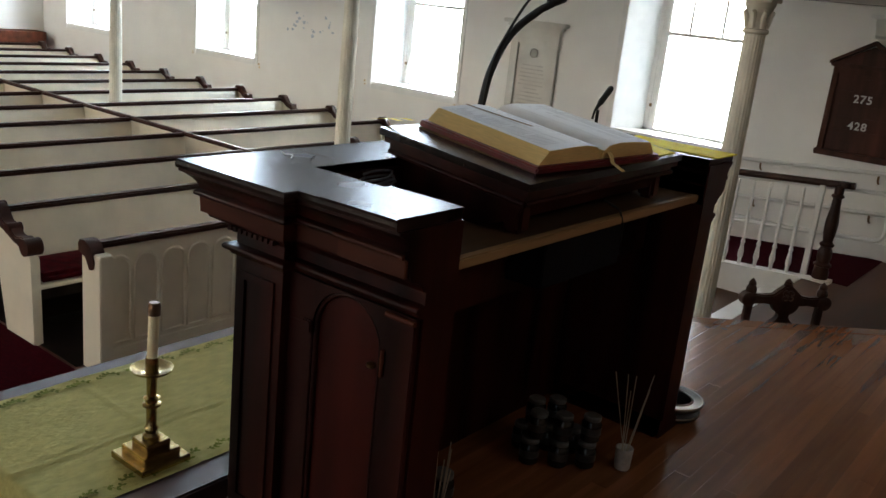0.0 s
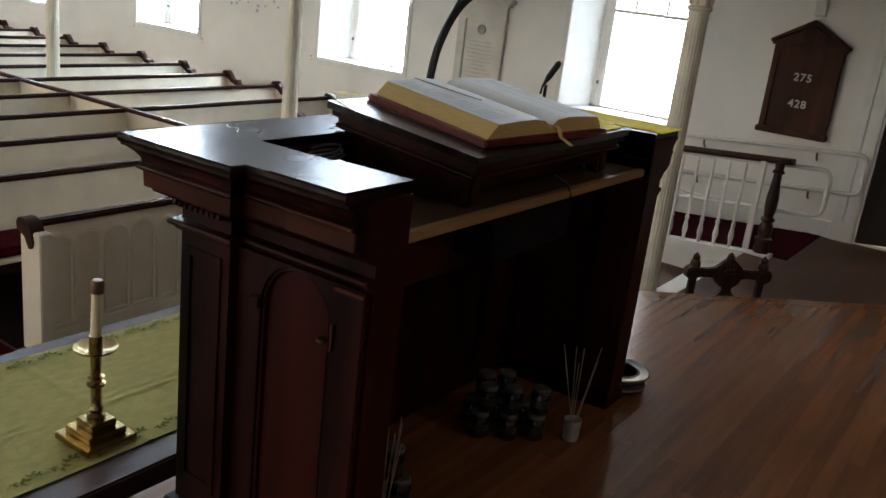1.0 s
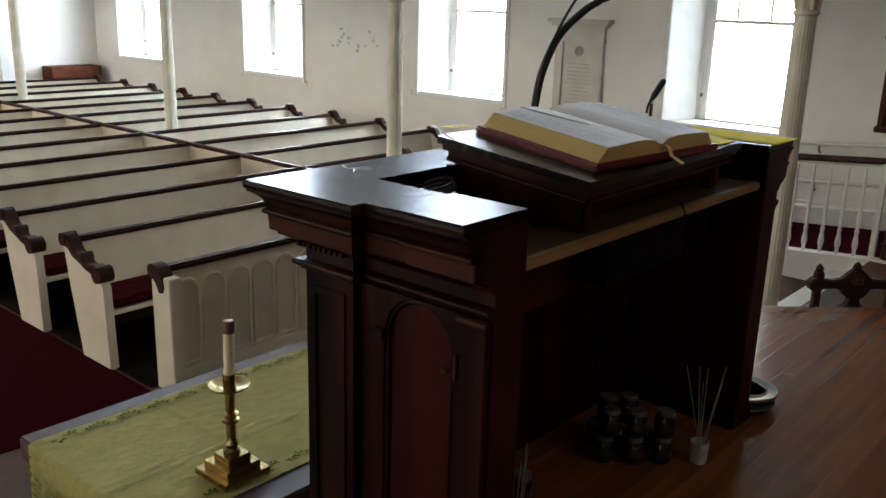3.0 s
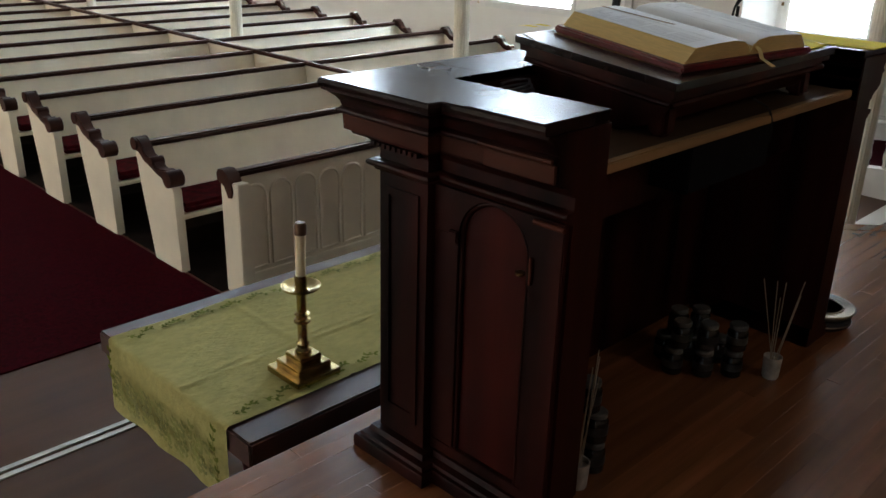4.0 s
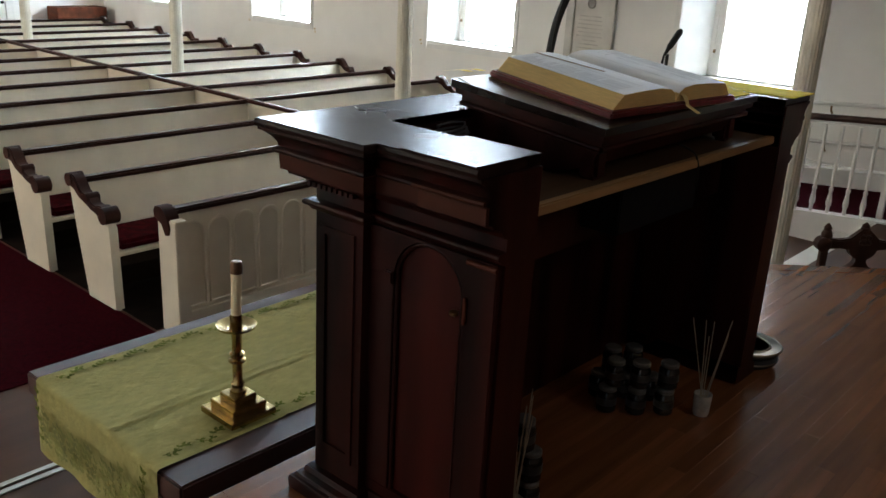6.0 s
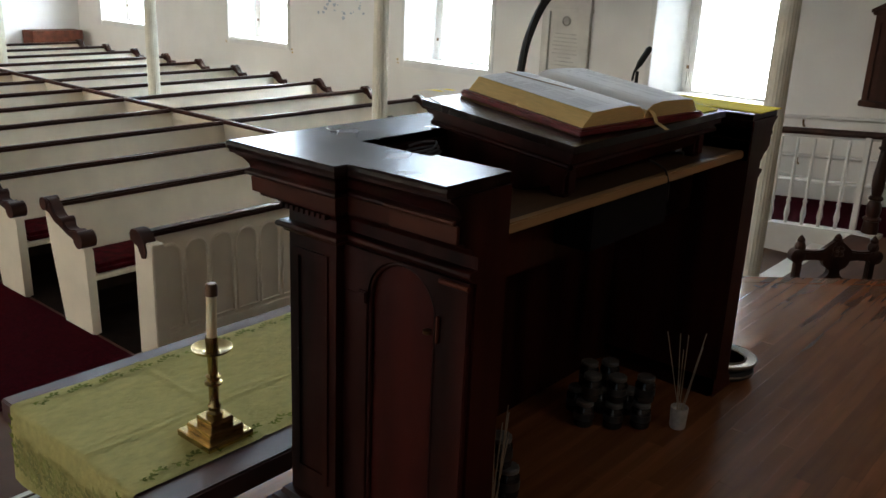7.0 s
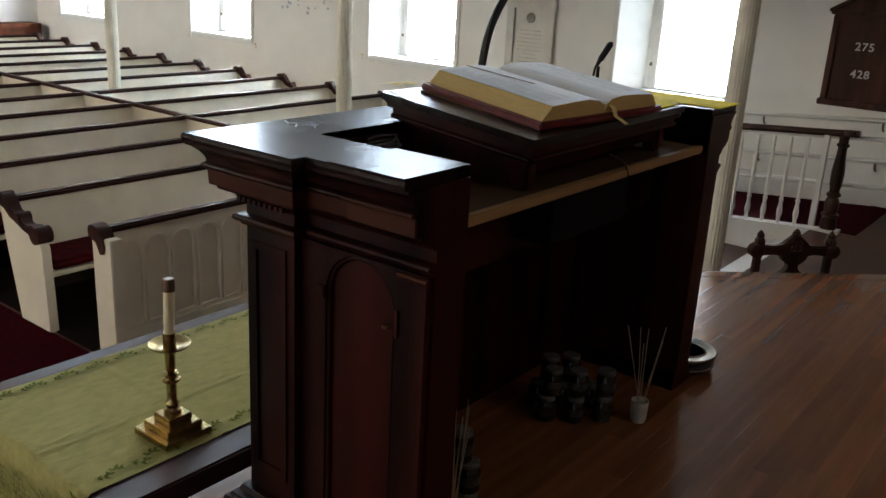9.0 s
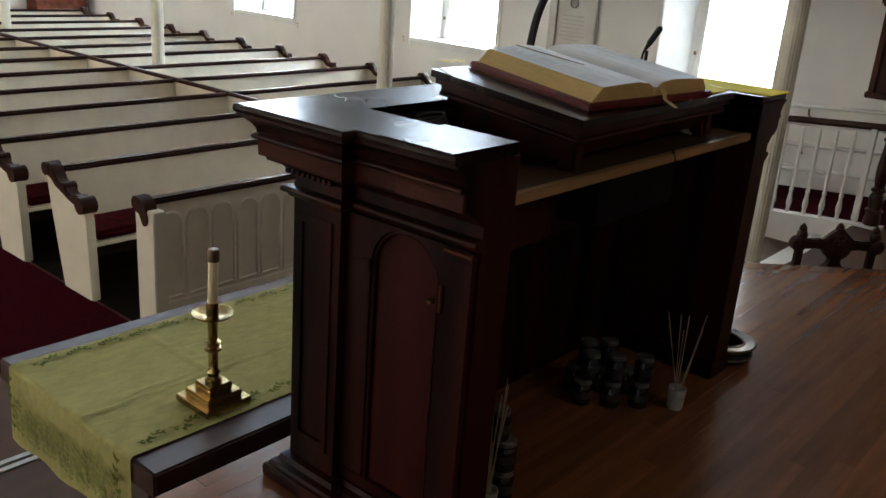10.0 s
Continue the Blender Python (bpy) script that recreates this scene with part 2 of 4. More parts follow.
def setting(name, bm, material, label, category, smooth=None):
    return tagged(part(name, bm, material, smooth=smooth), label, category, kind="structure")


# ---- large structure ----
floor = setting("floor", boxb(BACK - 0.3, 4.0, -7.0, WALL + 0.3, FLOOR - 0.2, FLOOR), BROWNFLOOR, "brown worn wooden main floor of the church", "floor")
OTHER = -6.0
WINDOWS = [(-3.29, -4.85), (-7.23, -8.77), (-11.37, -12.92), (-15.55, -17.15)]
SILL, HEAD, THICK = 0.28, 2.28, 0.55
UP0, UP1 = 3.05, 5.3


def window_wall(name, y, inward, label):
    """A side wall with deep openings; inward is -1 where the room lies at smaller y."""
    y0, y1 = (y, y + THICK) if inward < 0 else (y - THICK, y)
    bm = bmesh.new()
    openings = WINDOWS
    edges = [4.0] + [e for w in openings for e in w] + [BACK - 0.3]
    if inward < 0:
        edges = [-1.33] + edges[1:]
        box(bm, -0.25, 4.0, y0, y1, FLOOR, 6.0)
        box(bm, -1.33, -0.25, y0, y1, 1.55, 6.0)
        box(bm, -1.33, -0.25, y0, y1, FLOOR, LAND - 0.002)
    for a, b in zip(edges[0::2], edges[1::2]):
        box(bm, b, a, y0, y1, FLOOR, 6.0)
    for a, b in openings:
        box(bm, b, a, y0, y1, FLOOR, SILL)
        box(bm, b, a, y0, y1, HEAD, UP0)
        box(bm, b, a, y0, y1, UP1, 6.0)
    return setting(name, bm, PLASTER, label, "wall")


window_wall("wall_north", WALL, -1, "white plastered side wall with deep window openings")
window_wall("wall_south", OTHER, 1, "white plastered opposite side wall with windows")
setting("wall_west", boxb(BACK - 0.3, BACK, OTHER, WALL, FLOOR, 6.0), PLASTER, "white plastered back wall of the nave", "wall")
bm = bmesh.new()
for y0, y1, z0, z1 in ((OTHER, 2.4, FLOOR, 6.0), (3.9, WALL, FLOOR, 6.0), (2.4, 3.9, FLOOR, 3.3), (2.4, 3.9, 5.2, 6.0)):
    box(bm, 3.5, 3.8, y0, y1, z0, z1)
# added fill lamp in an unseen east opening, brightening surfaces that face it
area_lamp("window_light", pose(3.78, 3.15, 4.25, 0, 90, 0), 1.9, 1.4, EAST_FILL, (1.0, 0.87, 0.74))
setting("wall_east", bm, STUFFD, "dark panelled end wall behind the platform", "wall")
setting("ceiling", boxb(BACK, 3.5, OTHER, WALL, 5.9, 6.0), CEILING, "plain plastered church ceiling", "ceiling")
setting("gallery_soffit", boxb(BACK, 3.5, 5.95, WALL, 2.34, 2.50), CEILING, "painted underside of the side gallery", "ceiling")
setting("gallery_front", boxb(BACK, 3.5, 5.80, 5.95, SOFFIT - 0.12, 2.50), BEAM, "grey-brown painted gallery beam and parapet", "wall")

backdrop = part("backdrop", boxb(BACK - 6, 4, 16, 16.1, -2, 9), glow("bright_day", (1.0, 1.0, 1.0), 8.0))
tagged(backdrop, "overexposed bright daylight with pale autumn foliage", "backdrop", kind="structure")


def window(name, a, b, y, inward):
    """A sash window in its deep reveal: casing, sill, sashes, panes."""
    w = thing(name, "white painted sash window in a deep reveal", "window", "nave windows", "structure", ((a + b) / 2, y, SILL))
    h, W = HEAD - SILL, a - b
    s = -inward
    d0 = s * (THICK - 0.12)
    c = 0.07
    for i, (p, q, r, t) in enumerate(((-W / 2 - c, -W / 2, -c, h + c), (W / 2, W / 2 + c, -c, h + c), (-W / 2, W / 2, h, h + c), (-W / 2, W / 2, -c, 0))):
        if name == "window_1" and i == 1:
            continue
        part("casing", boxb(p, q, min(0, -s * 0.02), max(0, -s * 0.02), r, t, bevel=0.005), TRIM, w)
    part("window_sill", boxb(-W / 2, W / 2, min(0, d0), max(0, d0), 0.0, 0.025), TRIM, w)
    bm = bmesh.new()
    W -= 0.40
    for p, q, r, t in ((-W / 2, -W / 2 + 0.05, 0, h), (W / 2 - 0.05, W / 2, 0, h), (-W / 2, W / 2, h - 0.06, h), (-W / 2, W / 2, 0.02, 0.05)):
        box(bm, p, q, d0, d0 + s * 0.06, r, t)
    part("window_frame", bm, TRIM, w)
    # sash box and stiles, stepping back from the reveal
    for k in (-1, 1):
        x0 = k * (W / 2 - 0.05)
        for j, (wd, dep) in enumerate(((0.028, 0.045), (0.022, 0.028), (0.034, 0.040))):
            a0 = x0 - k * (0.0, 0.028, 0.050)[j]
            part("sash_stile", boxb(min(a0, a0 - k * wd), max(a0, a0 - k * wd), d0 + s * 0.004, d0 + s * (0.004 + dep), 0.05, h - 0.06, bevel=0.003), TRIM, w)
    for k in (-1, 1):
        wd = [(k * (W / 2 + 0.20), 0), (k * W / 2, d0), (k * (W / 2 + 0.20), d0)]
        part("reveal", prismb(wd, "z", 0.0, h), TRIM, w)
    z1 = 1.17
    part("meeting_rail", boxb(-W / 2 + 0.05, W / 2 - 0.05, d0 - s * 0.01, d0 + s * 0.04, z1 - 0.02, z1 + 0.02), TRIM, w)
    for k in (-1, 1):
        part("glazing_bar", boxb(k * W / 6 - 0.012, k * W / 6 + 0.012, d0 + s * 0.01, d0 + s * 0.04, z1 + 0.02, h - 0.05), TRIM, w)
    for r, t in ((0.05, z1 - 0.02), (z1 + 0.02, h - 0.06)):
        p = part("pane", boxb(-W / 2 + 0.055, W / 2 - 0.055, d0 + s * 0.022, d0 + s * 0.026, r, t), GLASS, w)
        p.visible_shadow = False
    for k in (-1, 1):
        part("sash_lock", boxb(k * W * 0.45 - 0.012, k * W * 0.45 + 0.012, d0 - s * 0.02, d0, 0.30, 0.34), OLDBRASS, w)
    return w


for i, (a, b) in enumerate(WINDOWS):
    window("window_%d" % (i + 1), a, b, WALL, -1)
    window("window_%d" % (i + 5), a, b, OTHER, 1)
    cx = (a + b) / 2
    k = (0.9, 1.05, 1.75, 2.5)[i]
    # sky light in the lower openings; unseen gallery and south ones added as fill
    area_lamp("window_light", pose(cx, WALL + THICK + 0.02, (SILL + HEAD) / 2, -90, 0, 0), 1.5, 1.95, NORTH_LOW * (1.05, 3.0, 3.2, 3.4)[i], COOL)
    area_lamp("window_light", pose(cx, WALL + 0.10, (UP0 + UP1) / 2, -90, 0, 0), 1.5, 2.2, NORTH_HIGH * k, BLUE)
    area_lamp("window_light", pose(cx, OTHER - THICK - 0.02, (SILL + HEAD) / 2, 90, 0, 0), 1.5, 1.95, SOUTH_LOW * (0.4, 0.8, 1.15, 1.15)[i], WARM)
    if cx < -9:
        area_lamp("window_light", pose(cx, OTHER - 0.10, (UP0 + UP1) / 2, 90, 0, 0), 1.5, 2.2, SOUTH_HIGH, WARM)

# carpet in the aisle, strips on the floor
tagged(part("carpet", boxb(-17.9, -4.5, 0.6, 2.60, FLOOR, FLOOR + 0.008), CARPET), "dark red aisle carpet between the pews", "carpet", kind="structure")
for i in (0, 1):
    tagged(part("floor_strip", boxb(-3.66 + i * 0.055, -3.63 + i * 0.055, -3, 5.0, FLOOR, FLOOR + 0.006), STEEL), "pale metal strip across the brown floor", "floor strip", "floor strips", "structure")

# platform with a cut corner, boards along y
PF = -0.02
PLAT = [(-1.98, -2.0), (-1.98, 4.45), (-0.20, 6.14), (3.5, 6.14), (3.5, -2.0)]
platform = setting("platform", prismb(PLAT, "z", FLOOR, PF - 0.014), FLOORDARK, "raised platform of narrow reddish oak boards with a cut corner", "platform")
# landing and ramp
setting("landing", prismb([(-1.80, WALL), (-1.80, 8.04), (-1.99, 8.04), (-1.99, 6.03), (-0.34, 6.03), (-0.2, 6.16), (3.5, 6.16), (3.5, WALL)], "z", FLOOR, LAND), LANDWOOD, "brown wooden landing beside the platform", "floor")
setting("landing_nosing", boxb(-2.012, -1.991, 6.03, 8.03, LAND - 0.035, LAND + 0.001, bevel=0.004), TRIM, "white painted nosing of the landing", "trim")
setting("landing_step", boxb(-2.30, -1.994, 6.24, 8.03, FLOOR, -0.65, bevel=0.006), TRIM, "worn white painted step below the landing", "step")
setting("ramp_head_carpet", boxb(-1.798, -1.63, 8.165, WALL - 0.03, LAND, LAND + 0.007), CARPET, "end of the red ramp carpet on the landing", "carpet")
setting("ramp", prismb([(-1.80, FLOOR), (-1.80, LAND), (-5.40, FLOOR)], "y", 8.16, WALL), CARPET, "red carpeted ramp along the wall", "ramp")

# white kerb, skirting and casing by the ramp
setting("ramp_kerb", prismb([(-1.76, FLOOR), (-1.76, LAND + 0.03), (-5.40, FLOOR + 0.05), (-5.40, FLOOR)], "y", 8.04, 8.16), TRIM, "white painted kerb along the ramp", "kerb")
setting("baseboard", prismb([(-1.57, LAND), (-1.80, LAND), (-5.40, FLOOR), (-5.40, FLOOR + 0.14), (-1.80, LAND + 0.14), (-1.57, LAND + 0.14)], "y", WALL - 0.022, WALL), TRIM, "white skirting board following the ramp", "baseboard")
setting("trim", prismb([(-1.57, LAND + 0.14), (-1.80, LAND + 0.14), (-5.40, FLOOR + 0.14), (-5.40, FLOOR + 0.17), (-1.80, LAND + 0.17), (-1.57, LAND + 0.17)], "y", WALL - 0.035, WALL), TRIM, "white moulding on the skirting board", "trim")
setting("dado_ledge", boxb(-5.4, -2.2, WALL - 0.06, WALL, -0.40, -0.36, bevel=0.008), TRIM, "white ledge along the wall above the ramp", "trim")
setting("baseboard", boxb(-17.9, -5.42, WALL - 0.022, WALL, FLOOR, FLOOR + 0.18, bevel=0.004), TRIM, "white skirting board of the nave wall", "baseboard")

# ---- pulpit ----
TOP = 1.128
pulpit = thing("pulpit", "large dark mahogany pulpit with moulded cornice and arched side panels", "pulpit")


def outline(g):
    """Plan of the pulpit, grown outwards by g; the front block stands proud of the sides."""
    f, b, m = -1.805 - g, -1.18, -1.615 + g
    return [(f, 1.51 - g), (m, 1.51 - g), (m, 1.553 - g), (b, 1.553 - g), (b, 3.287 + g), (m, 3.287 + g), (m, 3.33 + g), (f, 3.33 + g)]


def ring(z0, z1, grow, inner=True):
    """A storey of the pulpit's shell, open at the back and hollow inside."""
    o = outline(grow)
    b = o[3][0]
    if inner:
        pts = [o[0], o[1], o[2], o[3], (b, 1.67), (-1.69, 1.67), (-1.69, 3.17), (b, 3.17), o[4], o[5], o[6], o[7]]
    else:
        pts = o
    return prismb(pts, "z", z0, z1)


def moulding(profile):
    """A moulded band round the shell: (outward, height) pairs from below to above, closed by flat inner faces."""
    bm = bmesh.new()
    rows = []
    for g, z in profile:
        o = outline(g)
        pts = [o[4], o[5], o[6], o[7], o[0], o[1], o[2], o[3]]
        pts = [(pts[0][0], 3.17)] + pts + [(pts[-1][0], 1.67)]
        rows.append([bm.verts.new((x, y, z)) for x, y in pts])
    n = len(rows[0])
    for a, c in zip(rows, rows[1:]):
        for k in range(n - 1):
            bm.faces.new((a[k], a[k + 1], c[k + 1], c[k]))
    for row, z in ((rows[0], profile[0][1]), (rows[-1], profile[-1][1])):
        inner = [bm.verts.new((-1.69, y, z)) for y in (1.67, 3.17)]
        bm.faces.new(row + inner)
    return bm


part("base_moulding", moulding([(0.058, PF), (0.060, 0.010), (0.056, 0.022), (0.046, 0.024), (0.042, 0.034), (0.026, 0.042), (0.020, 0.058), (0.0, 0.062)]), MAHOGANY, pulpit)
part("body", ring(0.06, 0.955, 0.0), MAHOGANY, pulpit)
bead = [(0.0, 0.878), (0.010, 0.880), (0.014, 0.888)] + [(0.018 + 0.011 * math.sin(a), 0.900 - 0.010 * math.cos(a)) for a in (0.3, 0.8, 1.3, 1.8, 2.3, 2.8)] + [(0.0, 0.912)]
part("string_moulding", moulding(bead), MAHOGANY, pulpit)
cove = [(0.0, 0.945), (0.012, 0.948), (0.016, 0.956), (0.024, 0.966), (0.038, 0.974), (0.054, 0.978), (0.056, 0.986), (0.064, 0.990)]
part("bed_moulding", moulding(cove), MAHOGANY, pulpit)
part("fascia", moulding([(0.064, 0.990), (0.070, 0.991), (0.072, 1.032), (0.066, 1.034)]), FASCIA, pulpit, "faded reddish-brown fascia board")
crown = [(0.066, 1.034)] + [(0.076 + 0.009 * math.sin(a), 1.042 - 0.008 * math.cos(a)) for a in (0.3, 0.8, 1.3, 1.8, 2.3, 2.8)] + [(0.073, 1.054), (0.076, 1.066), (0.086, 1.080), (0.102, 1.093), (0.112, 1.097), (0.112, 1.104)]
part("crown_moulding", moulding(crown), MAHOGANY, pulpit)
part("top_board", moulding([(0.112, 1.1042), (0.117, 1.106), (0.119, 1.116), (0.117, 1.125), (0.113, TOP)]), MAHOG_TOP, pulpit, "scuffed dark polished top board", smooth=20)
# mended end piece over the side wing
part("mending_board", boxb(-1.415, -1.176, 1.426, 1.672, TOP + 0.0005, TOP + 0.007, bevel=0.002), MAHOG_TOP, pulpit, "thin mending board on the wing")
part("mending_strip", boxb(-1.392, -1.176, 1.473, 1.4825, 0.990, 1.034, bevel=0.002), PATCH, pulpit, "paler reddish mending board on the fascia")
part("mending_bead", tubeb([(-1.40, 1.4655, 1.0425), (-1.178, 1.4655, 1.0425)], 0.0065, 8), PATCH, pulpit)
# end boards of the wings, cut to the profile of the mouldings
ENDS = [(0.0, 0.062), (0.0, 0.878)] + bead[1:] + [(0.0, 0.945)] + cove[1:] + [(0.070, 0.991), (0.072, 1.032), (0.066, 1.034)] + crown[1:]
for face, sign, inner in ((1.553, -1, 1.67), (3.287, 1, 3.17)):
    part("wing_end", prismb([(face + sign * g, z) for g, z in ENDS] + [(inner, 1.104), (inner, 0.062)], "x", -1.1795, -1.173), MAHOGANY, pulpit)
# open joint in the top; pale quads for scuffs and painted reflections in cracks
part("open_joint", boxb(-1.915, -1.705, 1.800, 1.8025, TOP - 0.002, TOP + 0.0006), FLOORDARK, pulpit, "open joint in the top board")
rs = random.Random(21)
for k in range(16):
    sx, sy, a, ln = rs.uniform(-1.88, -1.72), rs.uniform(1.55, 1.98), rs.uniform(-0.5, 1.8), rs.uniform(0.012, 0.05)
    sc = bmesh.new()
    dx, dy = math.cos(a) * ln, math.sin(a) * ln
    w = rs.uniform(0.0006, 0.0018)
    sc.faces.new([sc.verts.new(p) for p in ((sx, sy, TOP + 0.0006), (sx + dx, sy + dy, TOP + 0.0006), (sx + dx - w, sy + dy + w, TOP + 0.0006), (sx - w, sy + w, TOP + 0.0006))])
    part("scuff_glint", sc, LID, pulpit, "pale scuff mark and painted crack reflection")
# dentils under the cornice
for k in range(9):
    x = -1.80 + k * 0.021
    part("dentil", boxb(x, x + 0.013, 1.472, 1.512, 0.954, 0.967), MAHOGANY, pulpit)
# recessed panel of the front block and arched panel of the side
def frame_panel(x0, x1, y, z0, z1):
    bm = bmesh.new()
    for a, b, c, d in ((x0, x0 + 0.022, z0, z1), (x1 - 0.022, x1, z0, z1), (x0 + 0.022, x1 - 0.022, z1 - 0.022, z1), (x0 + 0.022, x1 - 0.022, z0, z0 + 0.03)):
        box(bm, a, b, y - 0.006, y, c, d)
    return bm


part("panel_moulding", frame_panel(-1.785, -1.645, 1.51, 0.13, 0.84), MAHOGANY, pulpit)
cx, ra, zs, y = -1.402, 0.120, 0.755, 1.553
FACE = y - 0.017
arc = [(cx + ra * math.cos(math.pi * k / 20), zs + ra * math.sin(math.pi * k / 20)) for k in range(21)]
part("arched_panel", prismb([(cx + ra, 0.10)] + arc + [(cx - ra, 0.10)], "y", y - 0.003, y), RED_WOOD, pulpit, "reddish arched mahogany panel")
# facing with the arch cut through it: two stiles, a bottom rail and the spandrel over the arch
for x0, x1 in ((-1.614, cx - ra), (cx + ra, -1.182)):
    part("stile", boxb(x0, x1, FACE, y, 0.10, zs, bevel=0.002), MAHOGANY, pulpit)
part("bottom_rail", boxb(-1.614, -1.182, FACE, y, 0.062, 0.0995, bevel=0.002), MAHOGANY, pulpit)
spandrel = bmesh.new()
prism(spandrel, [(-1.614, zs), (cx - ra, zs)] + arc[10:20][::-1] + [(cx, zs + ra), (cx, 0.878), (-1.614, 0.878)], "y", FACE, y)
prism(spandrel, [(-1.182, zs), (-1.182, 0.878), (cx, 0.878), (cx, zs + ra)] + arc[1:10][::-1] + [(cx + ra, zs)], "y", FACE, y)
part("spandrel", spandrel, MAHOGANY, pulpit)
mold = bmesh.new()
tube(mold, [(cx + ra - 0.006, y - 0.007, 0.10)] + [(cx + (u - cx) * 0.95, y - 0.007, zs + (v - zs) * 0.95) for u, v in arc] + [(cx - ra + 0.006, y - 0.007, 0.10)], 0.007, 8)
part("arch_moulding", mold, MAHOGANY, pulpit)
part("impost", boxb(cx - ra - 0.028, cx - ra + 0.006, FACE - 0.014, FACE, zs - 0.02, zs + 0.015, bevel=0.004), MAHOGANY, pulpit)
# mended end post of the side, its bead set lower than the old one
part("end_post", boxb(-1.262, -1.178, FACE - 0.006, FACE, 0.064, 0.862, bevel=0.003), MAHOGANY, pulpit, "plain mended end post")
part("mending_bead", tubeb([(-1.268, FACE - 0.008, 0.868), (-1.177, FACE - 0.008, 0.868)], 0.007, 8), FASCIA, pulpit)
latch = part("latch", boxb(-1.276, -1.267, FACE - 0.010, FACE, 0.700, 0.772, bevel=0.002), FASCIA, pulpit, "worn reddish wooden latch")
part("latch_knob", latheb([(0.004, 0), (0.012, 0.004), (0.012, 0.012), (0.004, 0.016)], 12, (-1.300, FACE - 0.010, 0.716)), OLDBRASS, pulpit, "small brass knob")
# inside
part("shelf", boxb(-1.69, -1.225, 1.672, 3.168, 0.960, 0.988), SHELFWOOD, pulpit)
part("shelf_lipping", boxb(-1.2248, -1.196, 1.672, 3.168, 0.964, 0.993, bevel=0.004), BAREWOOD, pulpit, "unvarnished pale wooden shelf edge")
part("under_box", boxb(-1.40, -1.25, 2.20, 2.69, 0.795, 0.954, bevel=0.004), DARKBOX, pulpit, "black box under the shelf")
part("rail_board", boxb(-1.42, -1.38, 1.672, 3.168, 0.74, 0.954), MAHOGANY, pulpit)
part("back_panel", boxb(-1.70, -1.685, 1.672, 3.168, 0.0, 1.10), MAHOGANY, pulpit)
part("recess_floor", boxb(-1.685, -1.50, 1.672, 1.98, 1.035, 1.045), MAHOGANY, pulpit)

# lectern on the shelf: sloping desk, higher towards the nave
lectern = thing("lectern", "dark moulded book desk with a sloping top on the pulpit shelf", "book desk", at=(-1.48, 2.49, 0.988))
LY0, LY1 = 1.985, 3.02


def slab(x0, x1, y0, y1, z_near, z_far, th):
    """A sloping board from its back edge x1 (near) to x0 (far)."""
    return prismb([(x1, z_near), (x0, z_far), (x0, z_far - th), (x1, z_near - th)], "y", y0, y1)


def moved(bm, ob):
    bmesh.ops.translate(bm, verts=bm.verts, vec=-Vector(ob.location))
    return bm


part("desk_top", moved(slab(-1.755, -1.215, LY0, LY1, 1.150, 1.213, 0.022), lectern), DESKWOOD, lectern)
part("moulding", moved(slab(-1.745, -1.225, LY0 + 0.012, LY1 - 0.012, 1.128, 1.191, 0.02), lectern), MAHOGANY, lectern)
part("moulding", moved(slab(-1.735, -1.240, LY0 + 0.03, LY1 - 0.03, 1.108, 1.171, 0.025), lectern), MAHOGANY, lectern)
part("case", moved(prismb([(-1.255, 1.085), (-1.725, 1.148), (-1.725, 0.988), (-1.66, 0.988), (-1.40, 0.988), (-1.28, 1.03)], "y", LY0 + 0.05, LY1 - 0.05), lectern), MAHOGANY, lectern)
sl = 0.063 / 0.54
for yy in (LY0 + 0.028, LY1 - 0.028):
    part("bead", moved(tubeb([(-1.735, yy, 1.142), (-1.242, yy, 1.142 - 0.493 * sl)], 0.008, 8), lectern), MAHOGANY, lectern)
part("bead", moved(tubeb([(-1.240, LY0 + 0.028, 1.085), (-1.240, LY1 - 0.028, 1.085)], 0.009, 8), lectern), MAHOGANY, lectern)
for yy in (LY0 + 0.05, LY1 - 0.11):
    part("foot", moved(boxb(-1.32, -1.26, yy, yy + 0.06, 0.988, 1.078, bevel=0.012), lectern), MAHOGANY, lectern)

lectern.rotation_euler = (0, 0, radians(1.2))

# ---- open bible ----
bible = thing("open_bible", "large open bible with gilt page edges and dark red leather cover", "book", at=(-1.46, 2.44, 1.15))
slope = math.atan2(1.213 - 1.150, 0.54)
bible.matrix_world = Matrix.Translation((-1.462, 2.45, 1.1925)) @ Matrix.Rotation(radians(-5), 4, "Z") @ Matrix.Rotation(slope, 4, "Y")
BH, BW = 0.225, 0.315


def page_block(side):
    """One half of the pages: a stack that swells by the gutter and leans out at the fore edge."""
    prof = [(0.0, 0.012), (0.010, 0.040), (0.035, 0.058), (0.09, 0.066), (0.17, 0.064), (0.24, 0.060), (0.272, 0.058), (0.312, 0.012)]
    return [(side * u, 0.012 + (v - 0.012) * 0.86) for u, v in prof]


